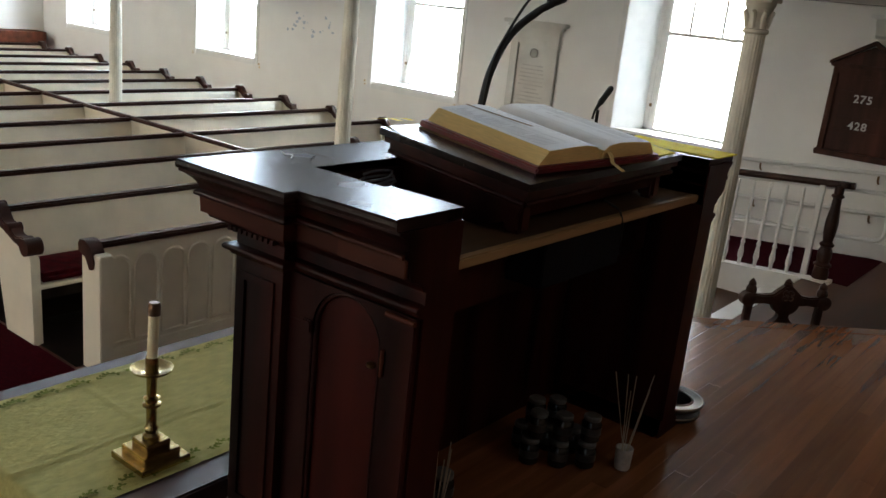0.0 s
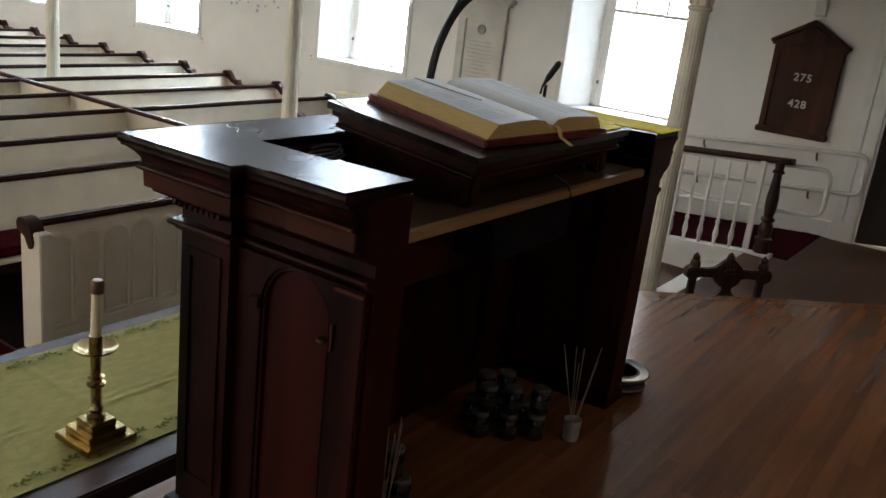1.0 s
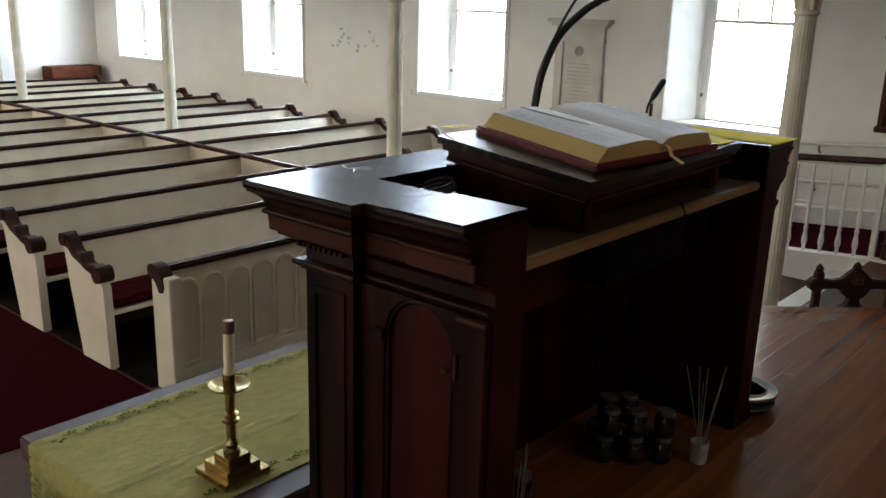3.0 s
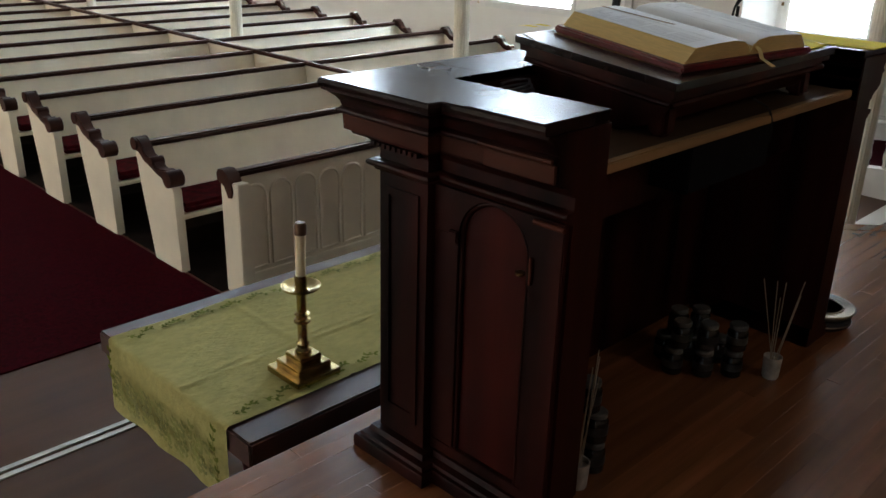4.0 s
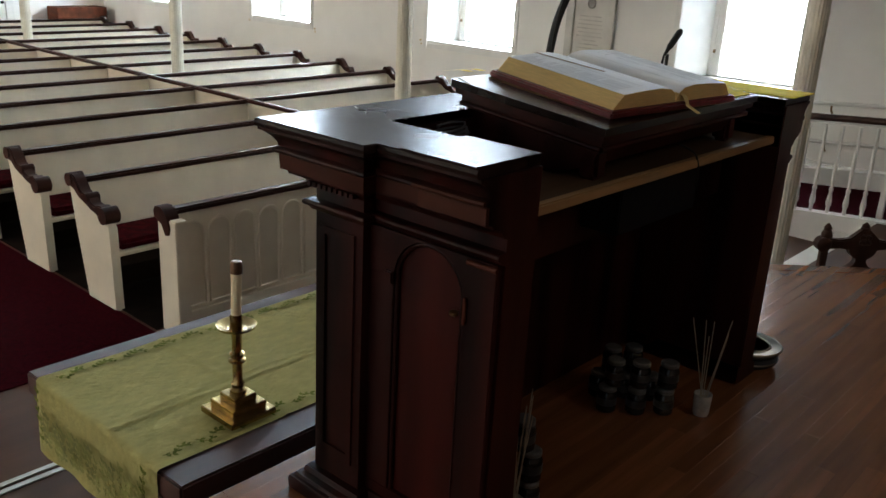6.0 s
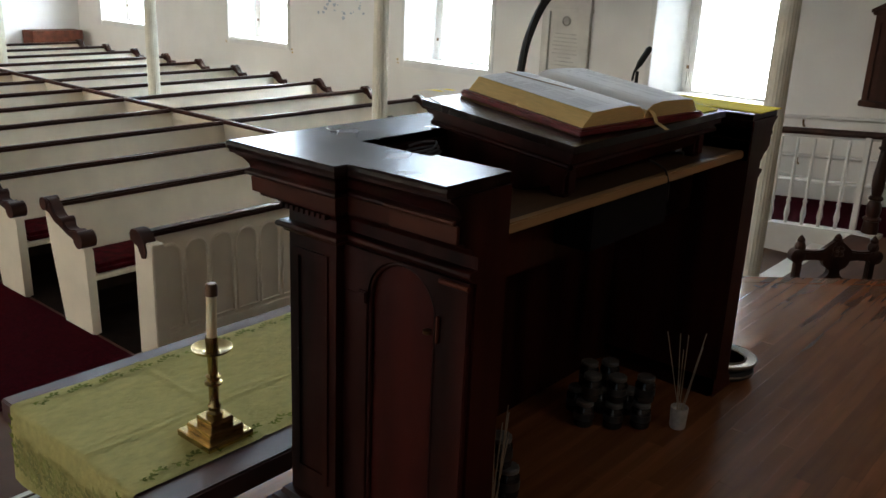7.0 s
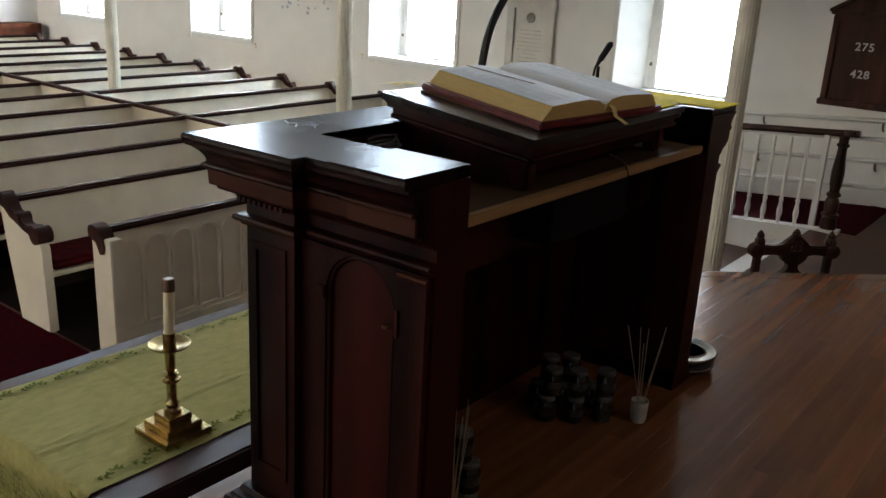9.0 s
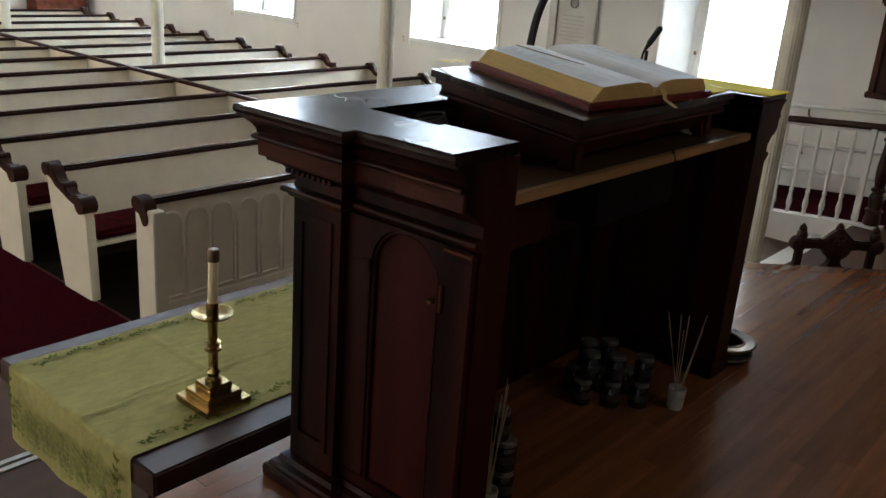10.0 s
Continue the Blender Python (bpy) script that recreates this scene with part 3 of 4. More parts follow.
for side in (-1, 1):
    pts = page_block(side)
    part("page_block", prismb(pts, "x", -BH, BH), GILT, bible, "gilt-edged pages")
    top = bmesh.new()
    row = [q for q in pts if q[1] > 0.03]
    lo = [[top.verts.new((x, u, v + 0.0015)) for u, v in row] for x in (-BH + 0.001, BH - 0.001)]
    for i in range(len(row) - 1):
        top.faces.new((lo[0][i], lo[0][i + 1], lo[1][i + 1], lo[1][i]))
    page = part("open_page", top, PAGE, bible, "white printed page")
    for colm in (0.065, 0.175):
        rows = bmesh.new()
        rr = random.Random(7)
        for k in range(34):
            x = -BH + 0.035 + k * 0.0112
            w = 0.088 if rr.random() > 0.18 else rr.uniform(0.03, 0.08)
            a = colm if side > 0 else -colm - 0.088
            vz = [0.012 + 0.86 * ((0.0625 if u < 0.09 else 0.066 - (u - 0.09) * 0.028) - 0.012) for u in (colm, colm + 0.088)]
            za, zb = (vz if side > 0 else vz[::-1])
            vs = [rows.verts.new(p) for p in ((x, a, za + 0.0025), (x + 0.0045, a, za + 0.0025), (x + 0.0045, a + w, zb + 0.0025), (x, a + w, zb + 0.0025))]
            rows.faces.new(vs)
        part("text_column", rows, INK, page)
part("cover", boxb(-BH - 0.016, BH + 0.016, -0.334, 0.334, -0.009, 0.012, bevel=0.006), LEATHER, bible, "dark red leather cover")
part("under_board", boxb(-BH - 0.005, BH + 0.005, -0.350, 0.322, -0.0135, -0.0092, bevel=0.001), BAREWOOD, bible, "thin tan board beneath the cover")
for yy, ln in ((0.02, 0.06), (-0.28, 0.03), (-0.33, 0.03)):
    rb = bmesh.new()
    w = 0.022
    path = [(BH - 0.01, 0.04), (BH + 0.012, 0.026), (BH + 0.022, 0.004), (BH + ln, -0.012)] if yy > 0 else [(-BH + 0.02, 0.02), (-BH - 0.012, 0.018), (-BH - 0.035, 0.012), (-BH - 0.07, 0.002)]
    vs = [[rb.verts.new((x, yy + k * w + (x - BH) * 0.3, z)) for x, z in path] for k in (0, 1)]
    for i in range(len(path) - 1):
        rb.faces.new((vs[0][i], vs[0][i + 1], vs[1][i + 1], vs[1][i]))
    part("ribbon", rb, PALERIB if yy > 0 else GOLDCLOTH, bible, "faded gold ribbon marker")

rb = bmesh.new()
pp = [(-BH - 0.004, -0.150, 0.0600), (-0.12, -0.140, 0.0605), (-0.02, -0.128, 0.0608), (0.03, -0.120, 0.0610)]
vs = [[rb.verts.new((x, y + k * 0.016, z)) for x, y, z in pp] for k in (0, 1)]
for i in range(3):
    rb.faces.new((vs[0][i], vs[0][i + 1], vs[1][i + 1], vs[1][i]))
part("ribbon", rb, BAREWOOD, bible, "faded tan ribbon marker across the page")

tagged(part("gold_cloth", prismb([(-1.245, 1.1540), (-1.43, 1.1756), (-1.43, 1.1786), (-1.245, 1.1570)], "y", 2.83, 2.995), GOLDCLOTH), "yellow satin cloth on the corner of the book desk", "cloth", "altar cloths")

# gold cloth on the far wing
tagged(part("gold_cloth", boxb(-1.60, -1.172, 3.225, 3.425, TOP, TOP + 0.004, bevel=0.001), GOLDCLOTH), "bright yellow satin cloth on the pulpit wing", "cloth", "altar cloths")

# ---- microphones ----
mic = thing("gooseneck_microphone", "black gooseneck microphone curving up from the pulpit", "microphone", "pulpit microphones", at=(-1.86, 2.635, TOP))
part("mount", latheb([(0.03, 0), (0.03, 0.012), (0.012, 0.02), (0.012, 0.04)], 16), BLACK, mic)
neck = smooth_line([(0, 0, 0.03), (0, 0.010, 0.12), (0, 0.045, 0.24), (0, 0.140, 0.365), (0, 0.300, 0.455), (0, 0.40, 0.49)], 8)
part("gooseneck", tubeb(neck, 0.0145, 10), BLACK, mic)
part("capsule", tubeb([(0, 0.38, 0.495), (0, 0.41, 0.505), (0, 0.47, 0.52), (0, 0.49, 0.525)], [0.014, 0.024, 0.024, 0.012], 12), BLACK, mic)
part("cable", tubeb(smooth_line([(0.012, 0.0, 0.05), (0.015, 0.01, 0.2), (0.02, 0.06, 0.33), (0.02, 0.2, 0.49), (0.0, 0.36, 0.56)], 6), 0.005, 6), BLACK, mic)
mic2 = thing("desk_microphone", "short black clip microphone beside the bible", "microphone", "pulpit microphones", at=(-1.72, 3.27, TOP))
part("stem", tubeb(smooth_line([(0, 0.0, 0), (0, -0.004, 0.05), (0, -0.004, 0.095)], 5), 0.007, 8), BLACK, mic2)
part("capsule", tubeb([(0, -0.022, 0.098), (0, 0.0, 0.118), (0, 0.01, 0.126), (0, 0.075, 0.178), (0, 0.085, 0.185)], [0.006, 0.009, 0.013, 0.014, 0.009], 10), BLACK, mic2)
part("clip", tubeb(smooth_line([(0, -0.01, 0.112), (0, -0.03, 0.092), (0, -0.04, 0.06)], 5), 0.005, 6), BLACK, mic2)

# cables
tagged(part("cable", tubeb(smooth_line([(-1.22, 2.46, 1.05), (-1.20, 2.52, 1.02), (-1.198, 2.55, 0.995), (-1.196, 2.57, 0.95), (-1.20, 2.58, 0.90)], 6), 0.0035, 8), BLACK), "black cable hanging over the shelf edge", "cable", "pulpit cables")
coil = [(-1.655 + 0.028 * math.cos(k * 0.5) + 0.004 * math.sin(k * 1.7), 1.885 + (0.070 + 0.010 * math.sin(k * 0.9)) * math.sin(k * 0.5), 1.0475 + 0.0011 * k + 0.006 * math.sin(k * 0.5)) for k in range(46)]
tagged(part("cable", tubeb(coil, 0.0038, 8), GREYCABLE), "coiled black cable inside the pulpit recess", "cable", "pulpit cables")
tagged(part("wire", tubeb(smooth_line([(-1.890, 1.725, TOP + 0.002), (-1.852, 1.708, TOP + 0.002), (-1.838, 1.722, TOP + 0.002), (-1.800, 1.684, TOP + 0.002)], 6), 0.0017, 6), STEEL), "thin bent bright wire on the pulpit top", "wire", "wires on the pulpit top")
tagged(part("wire", tubeb([(-1.800, 1.775, TOP + 0.002), (-1.770, 1.728, TOP + 0.002), (-1.735, 1.700, TOP + 0.002)], 0.0013, 6), BLACK), "short dark wire on the pulpit top", "wire", "wires on the pulpit top")

# ---- communion table with cloth ----
TZ = -0.03
table = thing("communion_table", "long dark polished wooden communion table before the pulpit", "table", at=(-2.62, 2.3, FLOOR))
tx0, tx1, ty0, ty1 = -3.15, -2.09, 1.215, 3.55
part("tabletop", moved(boxb(tx0, tx1, ty0, ty1, TZ - 0.095, TZ, bevel=0.008), table), TABLEWOOD, table)
part("apron", moved(boxb(tx0 + 0.2, tx1 - 0.2, ty0 + 0.4, ty1 - 0.4, TZ - 0.20, TZ - 0.095), table), MAHOGANY, table)
for xx in (tx0 + 0.24, tx1 - 0.24):
    for yy in (ty0 + 0.5, ty1 - 0.5):
        part("leg", moved(latheb([(0.04, FLOOR), (0.045, FLOOR + 0.06), (0.028, FLOOR + 0.1), (0.045, FLOOR + 0.35), (0.03, FLOOR + 0.5), (0.045, TZ - 0.16)], 16, (xx, yy, 0)), table), MAHOGANY, table)

cloth_ob = thing("table_runner", "pale green embroidered cloth runner hanging over the table end", "tablecloth", at=(-2.64, 1.2, TZ))
cl = bmesh.new()
cx0, cx1 = -3.055, -2.215
nu, nv = 90, 220
grid = []
for j in range(nv + 1):
    s = j / nv * 2.6 - 0.30
    rowv = []
    for i in range(nu + 1):
        u = i / nu
        x = cx0 + (cx1 - cx0) * u
        wob = 0.004 * noise.noise((x * 6, s * 4, 0)) + 0.002 * noise.noise((x * 22, s * 9, 3))
        if s < 0:
            drop = -s * (1.0 - 0.06 * u)
            p = (x, ty0 - 0.006 - 0.02 * abs(s) * math.sin(u * 17) - 0.012 * abs(s) * 3, TZ + 0.003 - drop)
        else:
            p = (x, ty0 - 0.004 + s, TZ + 0.006 + wob + 0.006 * math.exp(-((u - 0.62) / 0.014) ** 2) + 0.004 * math.exp(-((u - 0.57) / 0.014) ** 2) + 0.005 * math.exp(-((s - 0.52) / 0.012) ** 2))
        rowv.append(cl.verts.new(p))
    grid.append(rowv)
for a, b in zip(grid, grid[1:]):
    for i in range(nu):
        cl.faces.new((a[i], a[i + 1], b[i + 1], b[i]))
moved(cl, cloth_ob)
part("cloth", cl, CLOTH, cloth_ob, smooth=60)


rr = random.Random(3)


def vine(bm, pts, leaves, size):
    """A running stem with pairs of leaves, lying on the cloth; pts are places, the two last numbers span its plane."""
    tube(bm, smooth_line(pts, 4), 0.0009, 5)
    line = smooth_line(pts, 4)
    for k in range(1, len(line) - 1, 2):
        p, d = line[k], (line[k + 1] - line[k - 1]).normalized()
        side = leaves.cross(d).normalized()
        for s in (-1, 1):
            u = (d * 0.75 + side * s * 0.65).normalized()
            v = leaves.cross(u)
            sz = size * rr.uniform(0.7, 1.15)
            vs = [bm.verts.new(p + u * sz * a + v * sz * c + leaves * 0.001) for a, c in ((0, 0), (0.35, 0.27), (0.7, 0.22), (1, 0), (0.7, -0.22), (0.35, -0.27))]
            bm.faces.new(vs)
    return bm


border, weave = bmesh.new(), bmesh.new()
for k in range(17):
    y0 = ty0 + 0.05 + k * 0.13
    for x0 in (cx0 + 0.055, cx1 - 0.055):
        w = rr.uniform(-0.02, 0.02)
        vine(border, [(x0 + w, y0, TZ + 0.013), (x0 + 0.014 - w, y0 + 0.035, TZ + 0.013), (x0 - 0.012, y0 + 0.07, TZ + 0.013), (x0 + w, y0 + 0.10, TZ + 0.013)], Vector((0, 0, 1)), 0.023)
for k in range(20):
    x0 = cx0 + 0.045 + k * 0.0395
    yy = ty0 - 0.026 - 0.003 * (k % 3)
    zb = TZ - 0.250 + 0.03 * rr.random()
    top = 0.235 if k in (0, 19) else rr.uniform(0.11, 0.16)
    vine(border if k in (0, 19) else weave, [(x0, yy, zb), (x0 + 0.010, yy, zb + top * 0.33), (x0 - 0.008, yy, zb + top * 0.66), (x0 + 0.005, yy, zb + top)], Vector((0, -1, 0)), 0.030)
tagged(part("embroidery", moved(border, cloth_ob), LEAF, cloth_ob, "dark green embroidered leaf border"), kind="stuff")
tagged(part("embroidery", moved(weave, cloth_ob), SOFTLEAF, cloth_ob, "soft green leaf pattern on the hanging end"), kind="stuff")

# ---- candlestick ----
stick = thing("candlestick", "polished brass candlestick with stepped square base and drip pan", "candlestick", at=(-2.335, 1.605, TZ + 0.012))
for k, (h, z0, z1) in enumerate(((0.094, 0, 0.026), (0.070, 0.026, 0.053), (0.046, 0.053, 0.082))):
    part("base_step", boxb(-h, h, -h, h, z0, z1, bevel=0.003), BRASS, stick)
part("stem", latheb([(0.030, 0.082), (0.030, 0.095), (0.020, 0.104), (0.024, 0.118), (0.017, 0.13), (0.018, 0.19), (0.020, 0.197), (0.030, 0.203), (0.030, 0.211), (0.021, 0.217), (0.021, 0.227), (0.028, 0.233), (0.017, 0.241), (0.018, 0.305), (0.024, 0.314), (0.028, 0.322)], 24), BRASS, stick)
part("drip_pan", latheb([(0.02, 0.322), (0.05, 0.325), (0.066, 0.333), (0.070, 0.343), (0.066, 0.343), (0.05, 0.332), (0.022, 0.330), (0.021, 0.375), (0.0205, 0.38)], 32), BRASS, stick)
candle = tagged(part("candle", latheb([(0.0175, 0.0), (0.0175, 0.195), (0.016, 0.197)], 20), WAX), "white candle with brass follower in the candlestick", "candle")
candle.matrix_world = Matrix.Translation((-2.335, 1.605, TZ + 0.375)) @ Matrix.Rotation(radians(-2.0), 4, "X")
part("follower", latheb([(0.021, 0.165), (0.021, 0.198), (0.017, 0.208), (0.008, 0.209)], 20), WICK, candle, "dark brass candle follower")

# ---- columns ----
def column(x, y, base, r):
    c = thing("column", "slender ivory-painted fluted iron column carrying the gallery", "column", "gallery columns", "structure", (x, y, base))
    h = SOFFIT - 0.12 - base
    part("shaft", latheb([(r, 0.12), (r * 0.97, h * 0.5), (r * 0.90, h - 0.22)], 40, flute=0.04), IVORY, c, smooth=10)
    part("base", latheb([(r * 1.5, 0), (r * 1.5, 0.05), (r * 1.3, 0.06), (r * 1.35, 0.09), (r * 1.1, 0.12)], 28), IVORY, c)
    part("capital", latheb([(r * 0.95, h - 0.24), (r * 1.12, h - 0.23), (r * 1.12, h - 0.21), (r * 0.92, h - 0.205), (r * 0.92, h - 0.12), (r * 1.1, h - 0.09), (r * 1.3, h - 0.05), (r * 1.32, h - 0.03)], 28), IVORY, c)
    for k in range(8):
        a = k * math.pi / 4
        lf = bmesh.new()
        tube(lf, [(r * 0.95 * math.cos(a), r * 0.95 * math.sin(a), h - 0.20), (r * 1.05 * math.cos(a), r * 1.05 * math.sin(a), h - 0.13), (r * 1.3 * math.cos(a), r * 1.3 * math.sin(a), h - 0.09), (r * 1.35 * math.cos(a), r * 1.35 * math.sin(a), h - 0.105)], [0.012, 0.02, 0.014, 0.006], 6)
        part("leaf", lf, IVORY, c)
    part("abacus", boxb(-r * 1.4, r * 1.4, -r * 1.4, r * 1.4, h - 0.03, h, bevel=0.006), IVORY, c)


for x in (-2.148, -5.94, -9.88, -14.10, 1.6):
    column(x, 6.1, FLOOR, 0.077)

# ---- pews ----
PZ = 0.0
def scroll(w):
    """Dark carved arm: a knob at the top back, an S down to a knob at the front."""
    bm = bmesh.new()
    def disc(cx, cz, r, w2):
        prism(bm, [(cx + r * math.cos(a * math.pi / 8), cz + r * math.sin(a * math.pi / 8)) for a in range(16)], "y", -w2, w2)
    pts = [(-0.03, -0.04), (-0.035, 0.02), (0.01, 0.042), (0.06, 0.036), (0.10, 0.0), (0.135, -0.045), (0.175, -0.062), (0.215, -0.055), (0.245, -0.075), (0.27, -0.105), (0.32, -0.115), (0.38, -0.10), (0.44, -0.11), (0.46, -0.18), (0.42, -0.21), (0.36, -0.175), (0.27, -0.155), (0.20, -0.125), (0.12, -0.105), (0.06, -0.06)]
    prism(bm, pts, "y", -w, w)
    bmesh.ops.bevel(bm, geom=[e for e in bm.edges if abs(e.verts[0].co.y - e.verts[1].co.y) < 1e-6], offset=0.009, segments=2, affect="EDGES", clamp_overlap=True)
    disc(0.005, 0.0, 0.045, w + 0.008)
    disc(0.215, -0.085, 0.034, w + 0.004)
    disc(0.435, -0.155, 0.056, w + 0.010)
    return bm


END_PROFILE = [(0.14, 0.0), (0.03, 0.50), (-0.02, 0.79), (0.05, 0.775), (0.12, 0.715), (0.20, 0.685), (0.34, 0.66), (0.44, 0.615), (0.475, 0.56), (0.495, 0.0)]


def pew(length, ends, label):
    """A pew facing +x along +y from 0 to length; ends: where panelled end pieces with scrolls stand."""
    p = thing("pew", label, "pew", "pews", at=(0, 0, FLOOR))
    part("back", prismb([(0.044, 0.41), (0.076, 0.41), (0.015, 0.77), (-0.015, 0.77)], "y", 0.0, length), CREAM, p)
    # lower back and apron coloured dark to carry the shade below the seat
    part("lower_back", prismb([(0.11, 0.02), (0.14, 0.02), (0.074, 0.41), (0.046, 0.41)], "y", 0.002, length - 0.002), UNDERPEW_SHADE, p, "lower back coloured dark as shade below the seat")
    part("cap_rail", boxb(-0.035, 0.04, 0.0, length, 0.765, 0.805, bevel=0.012), CAP, p, "dark wooden cap rail")
    part("seat", boxb(0.07, 0.47, 0.03, length - 0.03, 0.36, 0.39, bevel=0.006), CREAM, p)
    part("seat_apron", boxb(0.42, 0.44, 0.03, length - 0.03, 0.28, 0.36), UNDERPEW_SHADE, p)
    part("cushion", boxb(0.07, 0.455, 0.05, length - 0.05, 0.392, 0.455, bevel=0.025), CUSHION, p, "dark red velvet cushion")
    part("foot_rail", boxb(0.02, 0.09, 0.03, length - 0.03, 0.08, 0.11, bevel=0.006), CREAM, p)
    for y in ends:
        e = part("end_panel", prismb(END_PROFILE, "y", y - 0.03, y + 0.03), CREAM, p)
        s = part("scroll_arm", scroll(0.042), CAP, e, "dark carved scroll arm")
        s.location = (0.0, y, 0.80)
    return p


LP, RP, DIV = 2.62, 8.36, 5.40
# thin dark sheet laid on the floor as painted shade beneath the pews
setting("pew_floor_shade", boxb(-16.6, -4.66, LP + 0.01, 6.80, FLOOR + 0.0005, FLOOR + 0.006), UNDERPEW_SHADE, "dark sheet standing in for shade under the pews", "floor")
first_l = pew(DIV - LP - 0.02, [0.0], "cream painted pew with dark cap rail and scroll end")
first_r = pew(RP - DIV - 0.02, [RP - DIV - 0.02], "cream painted pew with dark cap rail by the wall aisle")
short_r = pew(6.85 - DIV - 0.02, [6.85 - DIV - 0.02], "short cream painted pew beside the ramp")
PX = [-5.585 - 0.948 * k for k in range(12)]
first_l.location = (PX[0], LP, FLOOR)
short_r.location = (PX[0], DIV + 0.02, FLOOR)
first_r.location = (PX[2], DIV + 0.02, FLOOR)
for k in range(1, 12):
    copy_thing(first_l, pose(PX[k], LP, FLOOR))
copy_thing(short_r, pose(PX[1], DIV + 0.02, FLOOR))
for k in range(3, 12):
    copy_thing(first_r, pose(PX[k], DIV + 0.02, FLOOR))
divider = thing("pew_divider", "cream partition with dark cap rail between two pew banks", "partition", at=(-10, DIV, FLOOR))
part("panel", boxb(-6.7, 4.35, -0.018, 0.018, 0.0, 0.775), CREAM, divider)
part("cap_rail", boxb(-6.7, 4.35, -0.035, 0.035, 0.775, 0.812, bevel=0.01), CAP, divider, "dark wooden cap rail")

# panelled screen before the first pew
screen = thing("pew_screen", "cream panelled pew front with a row of round-headed panels", "pew screen", at=(-4.63, LP + 0.085, FLOOR))
SL = DIV - LP - 0.085
part("panel", boxb(-0.02, 0.02, 0, SL, 0.0, 0.76), CREAM, screen)
part("cap_rail", boxb(-0.035, 0.045, 0, SL, 0.755, 0.795, bevel=0.012), CAP, screen, "dark wooden cap rail")
n = 13
for k in range(n):
    y0 = 0.10 + k * (SL - 0.14) / n
    w = (SL - 0.14) / n - 0.035
    r = w / 2
    arcp = [(y0 + r + r * math.cos(math.pi * j / 12), 0.60 + r * math.sin(math.pi * j / 12)) for j in range(13)]
    fr = bmesh.new()
    tube(fr, [(0.022, y0 + w, 0.12)] + [(0.022, u, v) for u, v in arcp] + [(0.022, y0, 0.12), (0.022, y0 + w, 0.12)], 0.011, 6)
    part("arched_moulding", fr, CREAM, screen)
part("base_rail", boxb(0.02, 0.035, 0.03, SL, 0.0, 0.09, bevel=0.004), CREAM, screen)
e = part("end_post", boxb(-0.03, 0.17, -0.03, 0.058, 0.0, 0.75, bevel=0.006), CREAM, screen)
kb = bmesh.new()
prism(kb, [(-0.045, -0.03), (-0.05, 0.01), (-0.03, 0.04), (0.02, 0.045), (0.07, 0.025), (0.10, -0.02), (0.115, -0.08), (0.10, -0.12), (0.07, -0.125), (0.055, -0.10), (0.03, -0.06)], "y", -0.042, 0.042)
s = part("scroll_knob", kb, CAP, e, "dark carved scroll knob")
s.location = (0.0, 0.0, 0.775)

# ---- balustrade beside the ramp ----
def ramp_z(x):
    return LAND + max(-0.3, min(0.0, (x + 1.80) * 0.3 / 3.6))


bal = thing("balustrade", "white baluster rail with dark handrail along the ramp", "balustrade", at=(-1.86, 8.10, LAND))
bp = Vector((-1.86, 8.10, LAND))
BAL_PROF = [(0.017, 0.0), (0.017, 0.06), (0.024, 0.075), (0.027, 0.11), (0.020, 0.16), (0.014, 0.20), (0.022, 0.215), (0.022, 0.225), (0.015, 0.24), (0.017, 0.45), (0.013, 0.80)]
bal_mesh = mesh_of("baluster", latheb(BAL_PROF, 12), TRIM, 50)
for k in range(23):
    x = -2.15 - 0.147 * k
    b = new("baluster", bal_mesh)
    b.parent = bal
    b.location = (x - bp.x, 0, ramp_z(x) + 0.03 - bp.z)
part("post", boxb(-0.165, -0.115, -0.025, 0.025, 0.03, 0.86, bevel=0.005), TRIM, bal)
rail_line = [(0.12, 0.0, 0.895), (0.0, 0.0, 0.885), (-0.15, 0.0, 0.873), (-0.6, 0.01, 0.838), (-1.2, 0.02, 0.79), (-2.2, 0.02, 0.705), (-3.5, 0.02, 0.60)]
hr = tubeb(smooth_line(rail_line, 4), 0.031, 12)
part("handrail", hr, DARKWOOD, bal, "dark polished wooden handrail")
part("end_cap", latheb([(0.02, 0), (0.055, 0.006), (0.06, 0.03), (0.05, 0.05), (0.02, 0.055)], 20, (0.04, 0, 0.865)), DARKWOOD, bal)
newel = [(0.055, 0.03), (0.058, 0.06), (0.05, 0.14), (0.062, 0.15), (0.062, 0.165), (0.042, 0.18), (0.05, 0.22), (0.052, 0.28), (0.038, 0.32), (0.052, 0.335), (0.052, 0.35), (0.034, 0.37), (0.044, 0.45), (0.046, 0.55), (0.034, 0.68), (0.030, 0.76), (0.044, 0.775), (0.044, 0.79), (0.032, 0.80), (0.034, 0.87)]
part("newel", latheb([(r * 1.22, z) for r, z in newel], 20), DARKWOOD, bal, "dark turned newel post")

